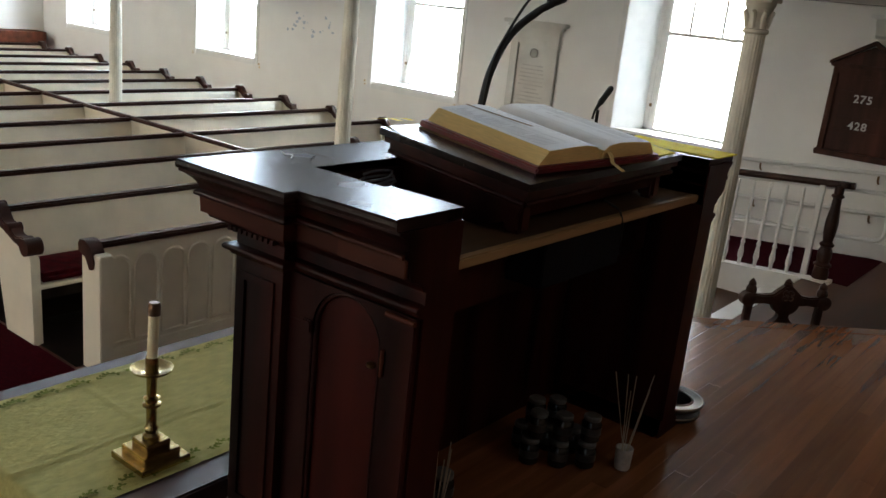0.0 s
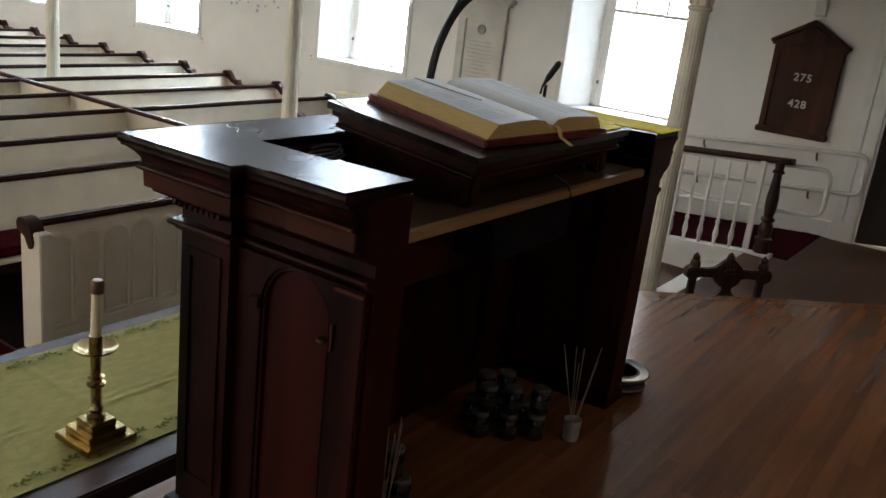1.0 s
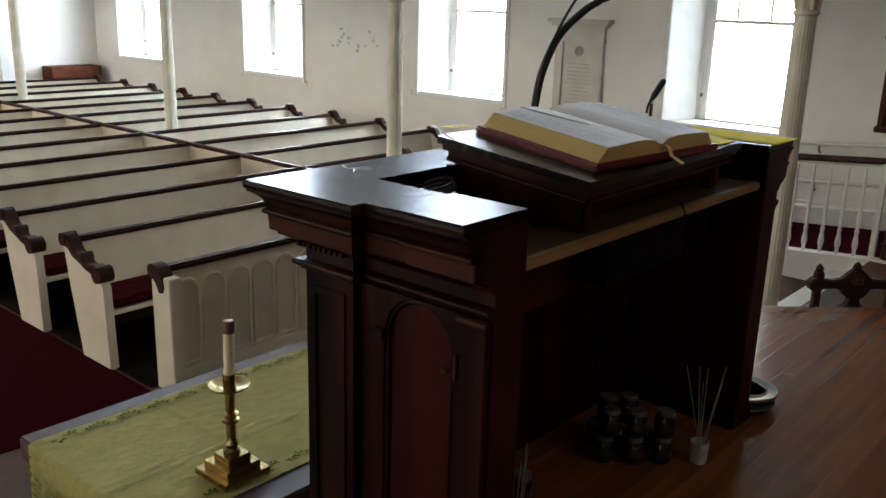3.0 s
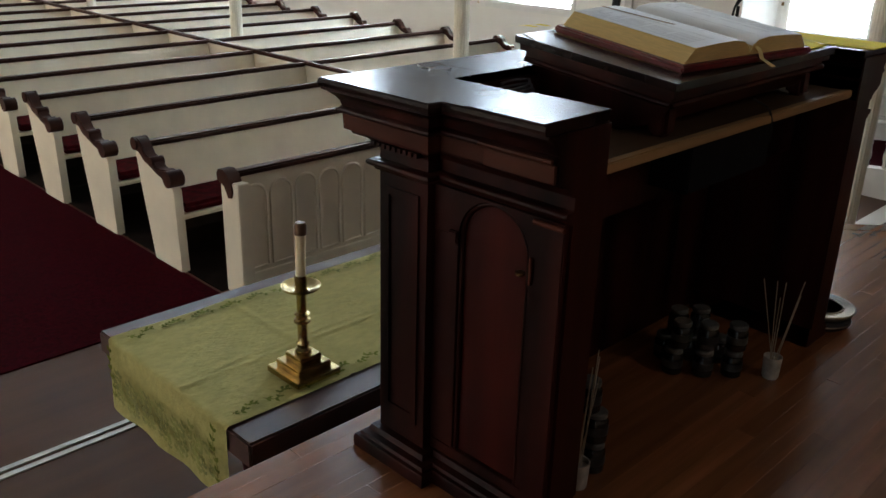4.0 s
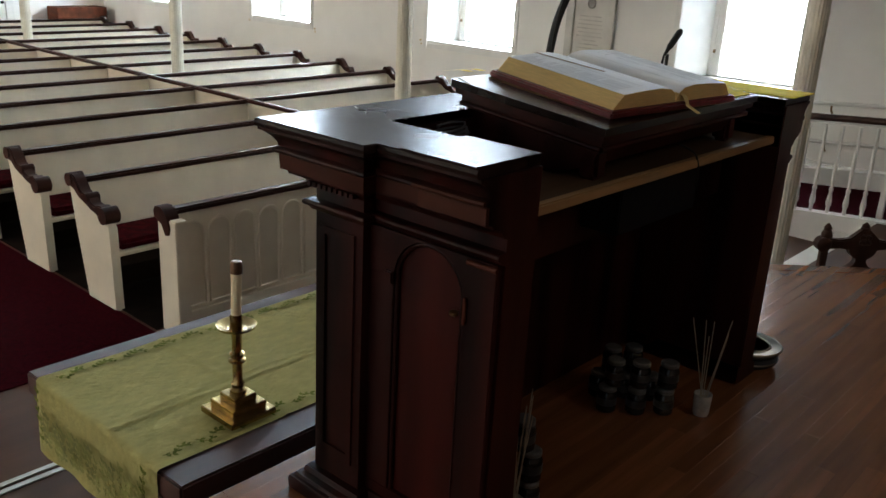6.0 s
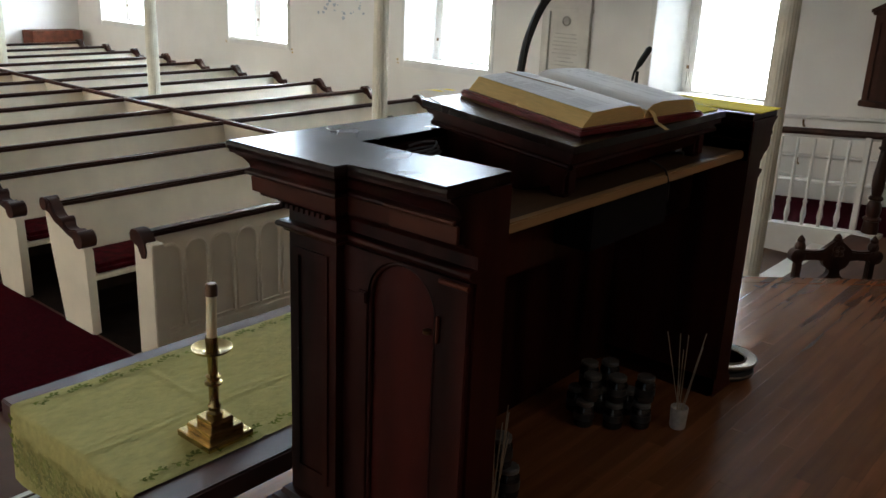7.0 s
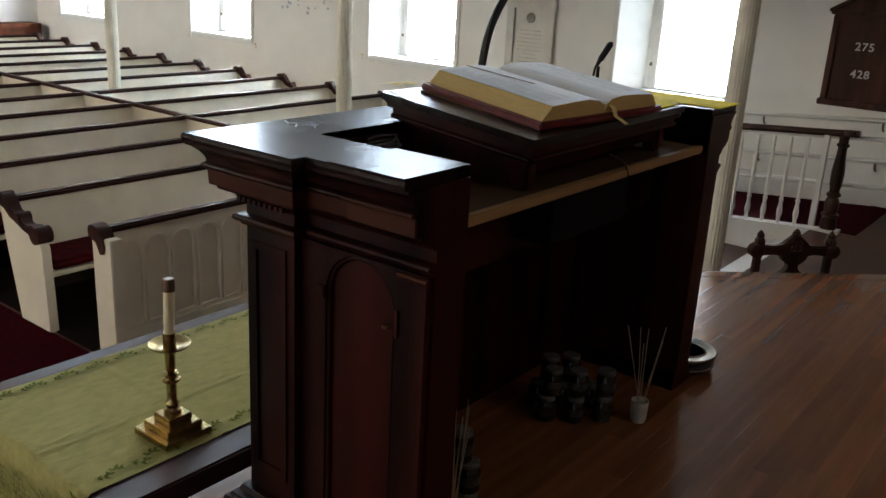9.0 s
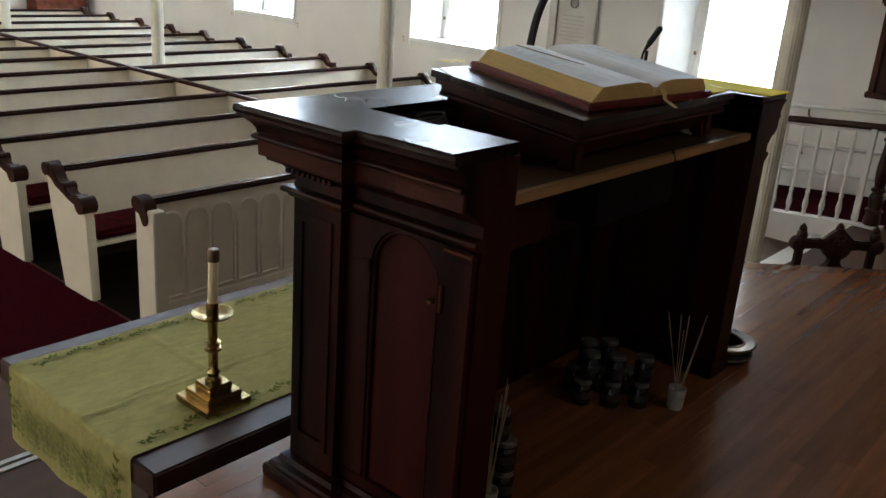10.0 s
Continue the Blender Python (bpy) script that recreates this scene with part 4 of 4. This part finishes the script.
# ---- ramp handrails with rounded return ends ----
def loop_rail(name, y, x_end, z_top, z_low, x_far, post_x, label):
    g = thing(name, label, "handrail", "ramp handrails", at=(x_end, y, z_top))
    sl = 0.3 / 3.6
    r = 0.085
    up = [(x_far, z_top - (x_end - x_far) * sl * 0.95), (x_end - 0.5, z_top - 0.03), (x_end - r, z_top)]
    arc1 = [(x_end - r + r * math.sin(a), z_top - r + r * math.cos(a)) for a in (0.4, 0.8, 1.2, 1.57)]
    arc2 = [(x_end - r + r * math.cos(a), z_low + r - r * math.sin(a)) for a in (0.0, 0.4, 0.8, 1.2, 1.57)]
    low = [(x_end - 0.5, z_low - 0.035), (x_far, z_low - (x_end - x_far) * sl * 0.95)]
    pts = [(u - x_end, 0, v - z_top) for u, v in up + arc1 + arc2 + low]
    part("rail", tubeb(pts, 0.020, 10), TRIM, g)
    for px in post_x:
        for zz in (z_top, z_low):
            z = zz - (x_end - px) * sl * 0.95
            part("bracket", tubeb(smooth_line([(px - x_end, 0, z - z_top - 0.02), (px - x_end, 0.01, z - z_top - 0.07), (px - x_end, 0.06, z - z_top - 0.10)], 4), 0.011, 8), OLDBRASS, g, "small dark bracket")
    return g


loop_rail("handrail", 9.42, -1.365, 0.395, -0.005, -5.4, (-1.84, -3.0, -4.3), "white wall handrail with a rounded return end")
loop_rail("handrail", 8.24, -1.45, 0.36, -0.06, -5.2, (), "white inner handrail with a rounded return end")

# ---- hymn board ----
hb = thing("hymn_board", "dark oak hymn board with a pediment on the white wall", "hymn board", at=(-2.148, WALL - 0.03, 0.48))
part("back_board", boxb(-0.33, 0.33, -0.02, 0.03, 0.02, 0.86), BOARDWOOD, hb)
for a, b, c, d in ((-0.335, -0.275, 0.02, 0.84), (0.275, 0.335, 0.02, 0.84)):
    part("stile", boxb(a, b, -0.04, 0.03, c, d, bevel=0.006), BOARDWOOD, hb)
part("top_rail", boxb(-0.335, 0.335, -0.043, 0.03, 0.79, 0.85, bevel=0.006), BOARDWOOD, hb)
part("bottom_rail", boxb(-0.352, 0.352, -0.07, 0.03, -0.03, 0.03, bevel=0.008), BOARDWOOD, hb)
part("cornice", boxb(-0.36, 0.36, -0.075, 0.03, 0.85, 0.89, bevel=0.008), BOARDWOOD, hb)
part("pediment", prismb([(-0.34, 0.89), (0.34, 0.89), (0.0, 1.07)], "y", -0.04, 0.03), BOARDWOOD, hb)
for s in (-1, 1):
    part("raking_cornice", prismb([(s * 0.375, 0.875), (s * 0.375, 0.905), (0.0, 1.125), (0.0, 1.085)], "y", -0.08, 0.03), BOARDWOOD, hb)
for z in (0.24, 0.37, 0.49, 0.62, 0.74):
    part("number_rail", boxb(-0.29, 0.29, -0.028, -0.02, z - 0.008, z + 0.008), BOARDWOOD, hb)


def digits(text, x, z, size):
    cu = bpy.data.curves.new("number", "FONT")
    cu.body, cu.size, cu.extrude, cu.align_x, cu.offset = text, size, 0.002, "CENTER", 0.002
    tmp = bpy.data.objects.new("number", cu)
    me = bpy.data.meshes.new_from_object(tmp)
    bpy.data.objects.remove(tmp)
    me.materials.clear()
    me.materials.append(NUMBER)
    ob = new("number", me)
    ob.parent = hb
    ob["label"] = "white number card"
    ob.matrix_local = pose(x, -0.034, z, 90, 0, 0)


for txt, x0, z in (("275", -0.062, 0.525), ("428", -0.060, 0.262)):
    for k, ch in enumerate(txt):
        digits(ch, x0 + k * 0.062, z, 0.108)

# bracket above the board
br = thing("wall_bracket", "small white scrolled bracket under the gallery", "bracket", at=(-2.13, WALL, 1.63))
part("plate", boxb(-0.10, 0.10, -0.14, 0.0, 0.185, 0.22, bevel=0.006), TRIM, br)
part("scroll", prismb([(-0.0, 0.0), (-0.05, 0.03), (-0.06, 0.09), (-0.11, 0.14), (-0.12, 0.185), (0.0, 0.185)], "x", -0.05, 0.05), TRIM, br)

# ---- memorial tablet ----
mt = thing("memorial_tablet", "pale marble memorial tablet with pilasters and worn lettering", "memorial", at=(-6.04, WALL, 0.30))
part("slab", boxb(-0.30, 0.30, -0.03, 0.0, 0.0, 0.84), MARBLE, mt)
for s in (-1, 1):
    part("pilaster", boxb(min(s * 0.235, s * 0.345), max(s * 0.235, s * 0.345), -0.06, 0.0, 0.0, 0.84, bevel=0.006), MARBLE, mt)
part("plinth", boxb(-0.38, 0.38, -0.07, 0.0, -0.07, 0.0, bevel=0.008), MARBLE, mt)
part("architrave", boxb(-0.36, 0.36, -0.07, 0.0, 0.84, 0.89, bevel=0.006), MARBLE, mt)
part("frieze", boxb(-0.345, 0.345, -0.05, 0.0, 0.89, 1.03), MARBLE, mt)
part("cornice", boxb(-0.40, 0.40, -0.10, 0.0, 1.03, 1.07, bevel=0.01), MARBLE, mt)
part("cornice", boxb(-0.45, 0.45, -0.13, 0.0, 1.07, 1.12, bevel=0.012), MARBLE, mt)
part("medallion", latheb([(0.06, 0), (0.06, 0.008), (0.05, 0.014), (0.048, 0.006), (0.01, 0.006)], 24), mat("grey_medallion", (0.36, 0.34, 0.30), 0.6, var=0.15), mt, "grey round medallion").matrix_local = pose(0, -0.03, 0.73, 90, 0, 0)
rr = random.Random(5)
LETTER = mat("worn_lettering", (0.50, 0.48, 0.43), 0.7, var=0.15)
for k in range(11):
    w = rr.uniform(0.10, 0.19)
    part("letter_row", boxb(-w, w, -0.0325, -0.03, 0.57 - k * 0.048, 0.585 - k * 0.048), LETTER, mt)

# ---- doorway at the landing ----
dc = thing("door_casing", "white moulded door casing beside the landing", "door casing", kind="structure", at=(-1.33, WALL, LAND))
for a, b, y in ((-0.22, -0.0, -0.025), (-0.20, -0.13, -0.04), (-0.06, -0.0, -0.045)):
    part("moulding", boxb(a, b, y, 0.0, 0.0, 2.08, bevel=0.006), TRIM, dc)
part("plinth_block", boxb(-0.23, 0.0, -0.05, 0.0, 0.0, 0.2, bevel=0.006), TRIM, dc)
part("head", boxb(-0.22, 1.2, -0.035, 0.0, 2.05, 2.27, bevel=0.006), TRIM, dc)
door = thing("door_1", "dark wooden door standing open in the doorway", "door", kind="structure", at=(-1.30, WALL + 0.02, LAND + 0.01))
door.rotation_euler = (0, 0, radians(28))
part("leaf", boxb(0.0, 0.86, 0.0, 0.04, 0.0, 2.02, bevel=0.004), DARKDOOR, door)
for z0, z1 in ((0.2, 0.85), (1.0, 1.85)):
    for x0, x1 in ((0.10, 0.39), (0.47, 0.76)):
        part("panel", boxb(x0, x1, -0.008, 0.0, z0, z1, bevel=0.006), DARKDOOR, door)
part("door_handle", latheb([(0.012, 0), (0.012, 0.03), (0.028, 0.035), (0.03, 0.055), (0.015, 0.065)], 16), OLDBRASS, door).matrix_local = pose(0.80, 0.0, 0.95, 90, 0, 0)
setting("passage", boxb(-1.3, 0.2, WALL + 1.6, WALL + 1.7, FLOOR, 2.0), STUFFD, "dim passage wall behind the doorway", "wall")

# ---- carved chair below the platform edge ----
ch = thing("carved_chair", "dark carved gothic chair with pointed finials", "chair")
ch.matrix_world = Matrix.Translation((-1.425, 5.51, FLOOR)) @ Matrix.Rotation(radians(45), 4, "Z")
H = 0.90
for s in (-1, 1):
    part("back_post", boxb(s * 0.235 - 0.022, s * 0.235 + 0.022, -0.022, 0.022, 0.0, H - 0.06, bevel=0.006), DARKWOOD, ch)
    part("finial", latheb([(0.030, H - 0.06), (0.036, H - 0.04), (0.030, H - 0.02), (0.022, H - 0.01), (0.026, H + 0.005), (0.016, H + 0.02), (0.002, H + 0.035)], 8, (s * 0.235, 0, 0)), DARKWOOD, ch)
    part("front_leg", latheb([(0.02, 0), (0.028, 0.05), (0.02, 0.1), (0.028, 0.25), (0.02, 0.38), (0.026, 0.42)], 14, (s * 0.23, -0.44, 0)), DARKWOOD, ch)
crest = bmesh.new()
prism(crest, [(-0.235, H - 0.130), (-0.14, H - 0.120), (-0.085, H - 0.128), (0.085, H - 0.128), (0.14, H - 0.120), (0.235, H - 0.130), (0.235, H - 0.058), (0.15, H - 0.066), (0.092, H - 0.058), (0.060, H - 0.030), (0.030, H - 0.005), (0.0, H + 0.016), (-0.030, H - 0.005), (-0.060, H - 0.030), (-0.092, H - 0.058), (-0.15, H - 0.066), (-0.235, H - 0.058)], "y", -0.026, 0.026)
bmesh.ops.bevel(crest, geom=[e for e in crest.edges if abs(e.verts[0].co.y - e.verts[1].co.y) < 1e-6], offset=0.009, segments=2, affect="EDGES", clamp_overlap=True)
part("crest_rail", crest, DARKWOOD, ch)
for s in (-1, 1):
    part("boss", latheb([(0.036, -0.036), (0.046, -0.028), (0.046, 0.028), (0.036, 0.036)], 16), DARKWOOD, ch).matrix_local = pose(s * 0.250, 0, H - 0.098, 90, 0, 0)
part("finial", latheb([(0.026, H - 0.004), (0.030, H + 0.010), (0.022, H + 0.018), (0.024, H + 0.026), (0.010, H + 0.040), (0.002, H + 0.046)], 8), DARKWOOD, ch)
for k in range(4):
    a = radians(45 + 90 * k)
    part("rosette", latheb([(0.020, 0), (0.021, 0.008), (0.013, 0.013), (0.011, 0.006)], 12), DARKWOOD, ch).matrix_local = pose(0.024 * math.cos(a), -0.024, H - 0.060 + 0.024 * math.sin(a), 90, 0, 0)
swell = [(0.088 * math.cos(a), H - 0.118 + 0.072 * math.sin(a)) for a in (0.0, -0.3, -0.6, -0.9, -1.15)]
splat = swell + [(0.034, H - 0.200), (0.044, H - 0.222), (0.075, H - 0.246), (0.115, H - 0.275)]
part("splat", prismb(splat + [(-u, v) for u, v in splat[::-1]], "y", -0.022, 0.022), DARKWOOD, ch)
part("lower_rail", boxb(-0.235, 0.235, -0.02, 0.02, H - 0.33, H - 0.27, bevel=0.006), DARKWOOD, ch)
part("seat", boxb(-0.27, 0.27, -0.47, 0.03, 0.42, 0.46, bevel=0.012), DARKWOOD, ch)

# ---- offering plates, jars and reeds by the pulpit ----
pl = thing("offering_plate", "round tarnished metal offering plate on the platform floor", "plate", at=(-1.252, 3.440, PF))
PLATE = mat("tarnished_plate", (0.10, 0.085, 0.065), 0.34, metal=0.85, var=0.3, scale=20)
RIMS = mat("worn_silvered_bead", (0.32, 0.285, 0.225), 0.3, metal=0.9, var=0.25, scale=20)
part("foot", latheb([(0.088, 0), (0.110, 0.006), (0.122, 0.018), (0.124, 0.034), (0.116, 0.044), (0.108, 0.048)], 40), BLACK, pl)
part("dish", latheb([(0.108, 0.048), (0.122, 0.056), (0.131, 0.068), (0.128, 0.080), (0.100, 0.078), (0.084, 0.074), (0.070, 0.052), (0.0, 0.050)], 48), PLATE, pl)
for rad, zz, th in ((0.130, 0.076, 0.006), (0.086, 0.077, 0.0045), (0.124, 0.028, 0.004)):
    part("bead", latheb([(rad + th * math.cos(k * math.pi / 4), zz + th * math.sin(k * math.pi / 4)) for k in range(9)], 48), RIMS, pl, "pale worn bead round the plate")


def reed_pot(x, y, seed, lean, spread=1.0):
    g = thing("reed_pot", "small pale glass pot holding dry reed sticks", "reed diffuser", "reed pots", at=(x, y, PF))
    part("pot", latheb([(0.027, 0), (0.030, 0.008), (0.033, 0.078), (0.0335, 0.085), (0.030, 0.085), (0.028, 0.07)], 20), POT, g)
    r = random.Random(seed)
    for k in range(6):
        a = lean + r.uniform(-1.3, 1.3)
        d = r.uniform(0.05, 0.17) * spread
        part("reed", tubeb([(0.006 * math.cos(k), 0.006 * math.sin(k), 0.03), (d * 0.35 * math.cos(a), d * math.sin(a), r.uniform(0.34, 0.44))], 0.0018, 5), REED, g)


reed_pot(-1.172, 2.845, 2, -1.2)
reed_pot(-1.26, 1.80, 5, 0.5, 0.35)


def glass_jar(x, y, z, k):
    g = thing("glass_jar", "small dim glass jar with a pale lid inside the pulpit", "jar", "stored jars", at=(x, y, z))
    part("jar", latheb([(0.030, 0), (0.036, 0.006), (0.037, 0.07), (0.030, 0.082)], 18), GLASSW, g)
    part("lid", latheb([(0.033, 0.086), (0.033, 0.098), (0.029, 0.102)], 18), LID, g, "pale metal lid")
    part("label_band", latheb([(0.0375, 0.030), (0.0378, 0.032), (0.0376, 0.056), (0.0370, 0.058)], 18), BAND, g, "dull band")
    return g


rj = random.Random(4)
for du in (-1, 0, 1):
    for dv, z in ((0, 0), (1, 0), (0, 1), (1, 1)):
        if (du, dv, z) == (1, 1, 1):
            continue
        sh = 0.035 * z - 0.03 * dv
        glass_jar(-1.36 + (du + sh * 6) * 0.072 - dv * 0.078 + rj.uniform(-0.014, 0.014), 2.68 + (du + sh * 6) * 0.062 + dv * 0.09 + rj.uniform(-0.012, 0.012), PF + z * 0.104, 0)
for x, y, z in ((-1.28, 1.90, 0), (-1.36, 1.85, 0), (-1.28, 1.90, 0.104), (-1.36, 1.85, 0.104), (-1.30, 1.88, 0.208)):
    glass_jar(x, y, PF + z, 0)

# ---- objects at the back of the nave ----
tagged(part("back_chest", boxb(BACK + 0.05, BACK + 0.5, 8.25, 9.30, FLOOR, 0.07, bevel=0.01), PATCH), "reddish wooden chest against the back wall", "chest")
bd = thing("door_2", "white panelled door in the back wall", "door", kind="structure", at=(BACK, 7.0, FLOOR))
part("leaf", boxb(0.0, 0.04, -0.45, 0.45, 0.0, 2.1, bevel=0.004), TRIM, bd)
part("casing", boxb(0.0, 0.06, 0.45, 0.60, 0.0, 2.2, bevel=0.006), TRIM, bd)
part("casing", boxb(0.0, 0.06, -0.60, -0.45, 0.0, 2.2, bevel=0.006), TRIM, bd)
part("casing", boxb(0.0, 0.06, -0.60, 0.60, 2.2, 2.35, bevel=0.006), TRIM, bd)
part("door_handle", latheb([(0.015, 0), (0.015, 0.03), (0.035, 0.04), (0.03, 0.06), (0.01, 0.07)], 14), BLACK, bd).matrix_local = pose(0.04, 0.38, 0.95, 0, 90, 0)

# ---- boards of the platform ----
BW_, GAP = 0.060, 0.0003
rr = random.Random(11)


def edge_y(x):
    return 4.45 + max(0.0, min(1.78, x + 1.98)) * 1.69 / 1.78 - (0.075 * 1.38 if x < -0.2 else 0.0)


def board(q, z):
    """A floor board with its two long edges eased."""
    (xa, ya), (xb, yb), (xc, yc), (xd, yd) = q
    e = 0.0022
    cols = [[(xa, ya, z - 0.012), (xa, ya, z - 0.0002), (xa + e, ya, z), (xb - e, yb, z), (xb, yb, z - 0.0002), (xb, yb, z - 0.012)], [(xd, yd, z - 0.012), (xd, yd, z - 0.0002), (xd + e, yd, z), (xc - e, yc, z), (xc, yc, z - 0.0002), (xc, yc, z - 0.012)]]
    bm = bmesh.new()
    vs = [[bm.verts.new(p) for p in c] for c in cols]
    for i in range(5):
        bm.faces.new((vs[0][i], vs[0][i + 1], vs[1][i + 1], vs[1][i]))
    bm.faces.new(vs[0])
    bm.faces.new(vs[1][::-1])
    return bm


x = -1.98
rest = bmesh.new()
prism(rest, [(-1.98, -2.0), (3.5, -2.0), (3.5, -1.9), (-1.98, -1.9)], "z", PF - 0.014, PF)
while x < 3.44:
    x1 = x + BW_
    y = -0.6
    near = x < 1.3
    if near:
        lo_z = [(x + GAP, -1.898), (x1 - GAP, -1.898), (x1 - GAP, y), (x + GAP, y)]
        vs = [rest.verts.new((u, v, PF)) for u, v in lo_z]
        rest.faces.new(vs)
    else:
        y = -1.898
    while True:
        ln = rr.uniform(1.3, 2.6)
        y1 = y + ln
        e0, e1 = edge_y(x + GAP), edge_y(x1 - GAP)
        last = y1 > min(e0, e1) - 0.4
        q = [(x + GAP, y + 0.0012), (x1 - GAP, y + 0.0012), (x1 - GAP, e1 if last else y1 - 0.0012), (x + GAP, e0 if last else y1 - 0.0012)]
        if not near:
            rest.faces.new([rest.verts.new((u, v, PF)) for u, v in q])
        else:
            part("board", board(q, PF + rr.uniform(-0.0004, 0.0003)), FLOORWOOD, platform, smooth=None)
        if last:
            break
        y = y1
    x = x1
tagged(part("floorboards", rest, FLOORWOOD, platform, "further oak boards of the platform", smooth=None), kind="stuff")
d = Vector((1.78, 1.69)).normalized()
nrm = Vector((-d.y, d.x))
a, b = Vector((-1.98, 4.45)), Vector((-0.20, 6.14))
for u, v, ln in ((-1.588, 4.640, 0.030), (-1.520, 4.700, 0.036)):
    part("slot", boxb(u, u + ln, v, v + 0.012, PF + 0.0005, PF + 0.0028), BLACK, platform, "dark worn slot in the edge board")
part("nosing", prismb([tuple(a + nrm * 0.02), tuple(b + nrm * 0.02), tuple(b - nrm * 0.073), tuple(a - nrm * 0.073)], "z", PF - 0.03, PF + 0.002), FLOORWOOD, platform, "worn rounded edge board")

# ---- flaking paint and rusty marks on the window wall ----
FLAKE = mat("blue_grey_undercoat", (0.50, 0.55, 0.60), 0.8, var=0.15, scale=20)
RUST = mat("ochre_stain", (0.62, 0.46, 0.20), 0.8, var=0.2, scale=20)
wall_n = bpy.data.objects["wall_north"]
rf = random.Random(9)


def flake(x, z, r, material, name, label):
    bm = bmesh.new()
    n = 9
    ph = rf.uniform(0, 6)
    vs = [bm.verts.new((x + r * rf.uniform(0.45, 1.0) * math.cos(ph + k * 2 * math.pi / n), WALL - 0.0015, z + 0.7 * r * rf.uniform(0.4, 1.0) * math.sin(ph + k * 2 * math.pi / n))) for k in range(n)]
    bm.faces.new(vs)
    part(name, bm, material, wall_n, label, smooth=None)


for k in range(22):
    flake(-10.15 + rf.uniform(-0.55, 0.55), 1.02 + rf.uniform(-0.14, 0.16) - 0.02 * k % 0.1, rf.uniform(0.015, 0.06), FLAKE, "paint_flake", "blue-grey flaked paint")
for x, z in ((-7.18, 0.22), (-8.86, 0.26), (-11.27, 0.22), (-12.98, 0.25), (-15.5, 0.22)):
    for k in range(3):
        flake(x + rf.uniform(-0.05, 0.05), z + rf.uniform(-0.05, 0.05), rf.uniform(0.015, 0.04), RUST, "rust_mark", "ochre stain by the window corner")
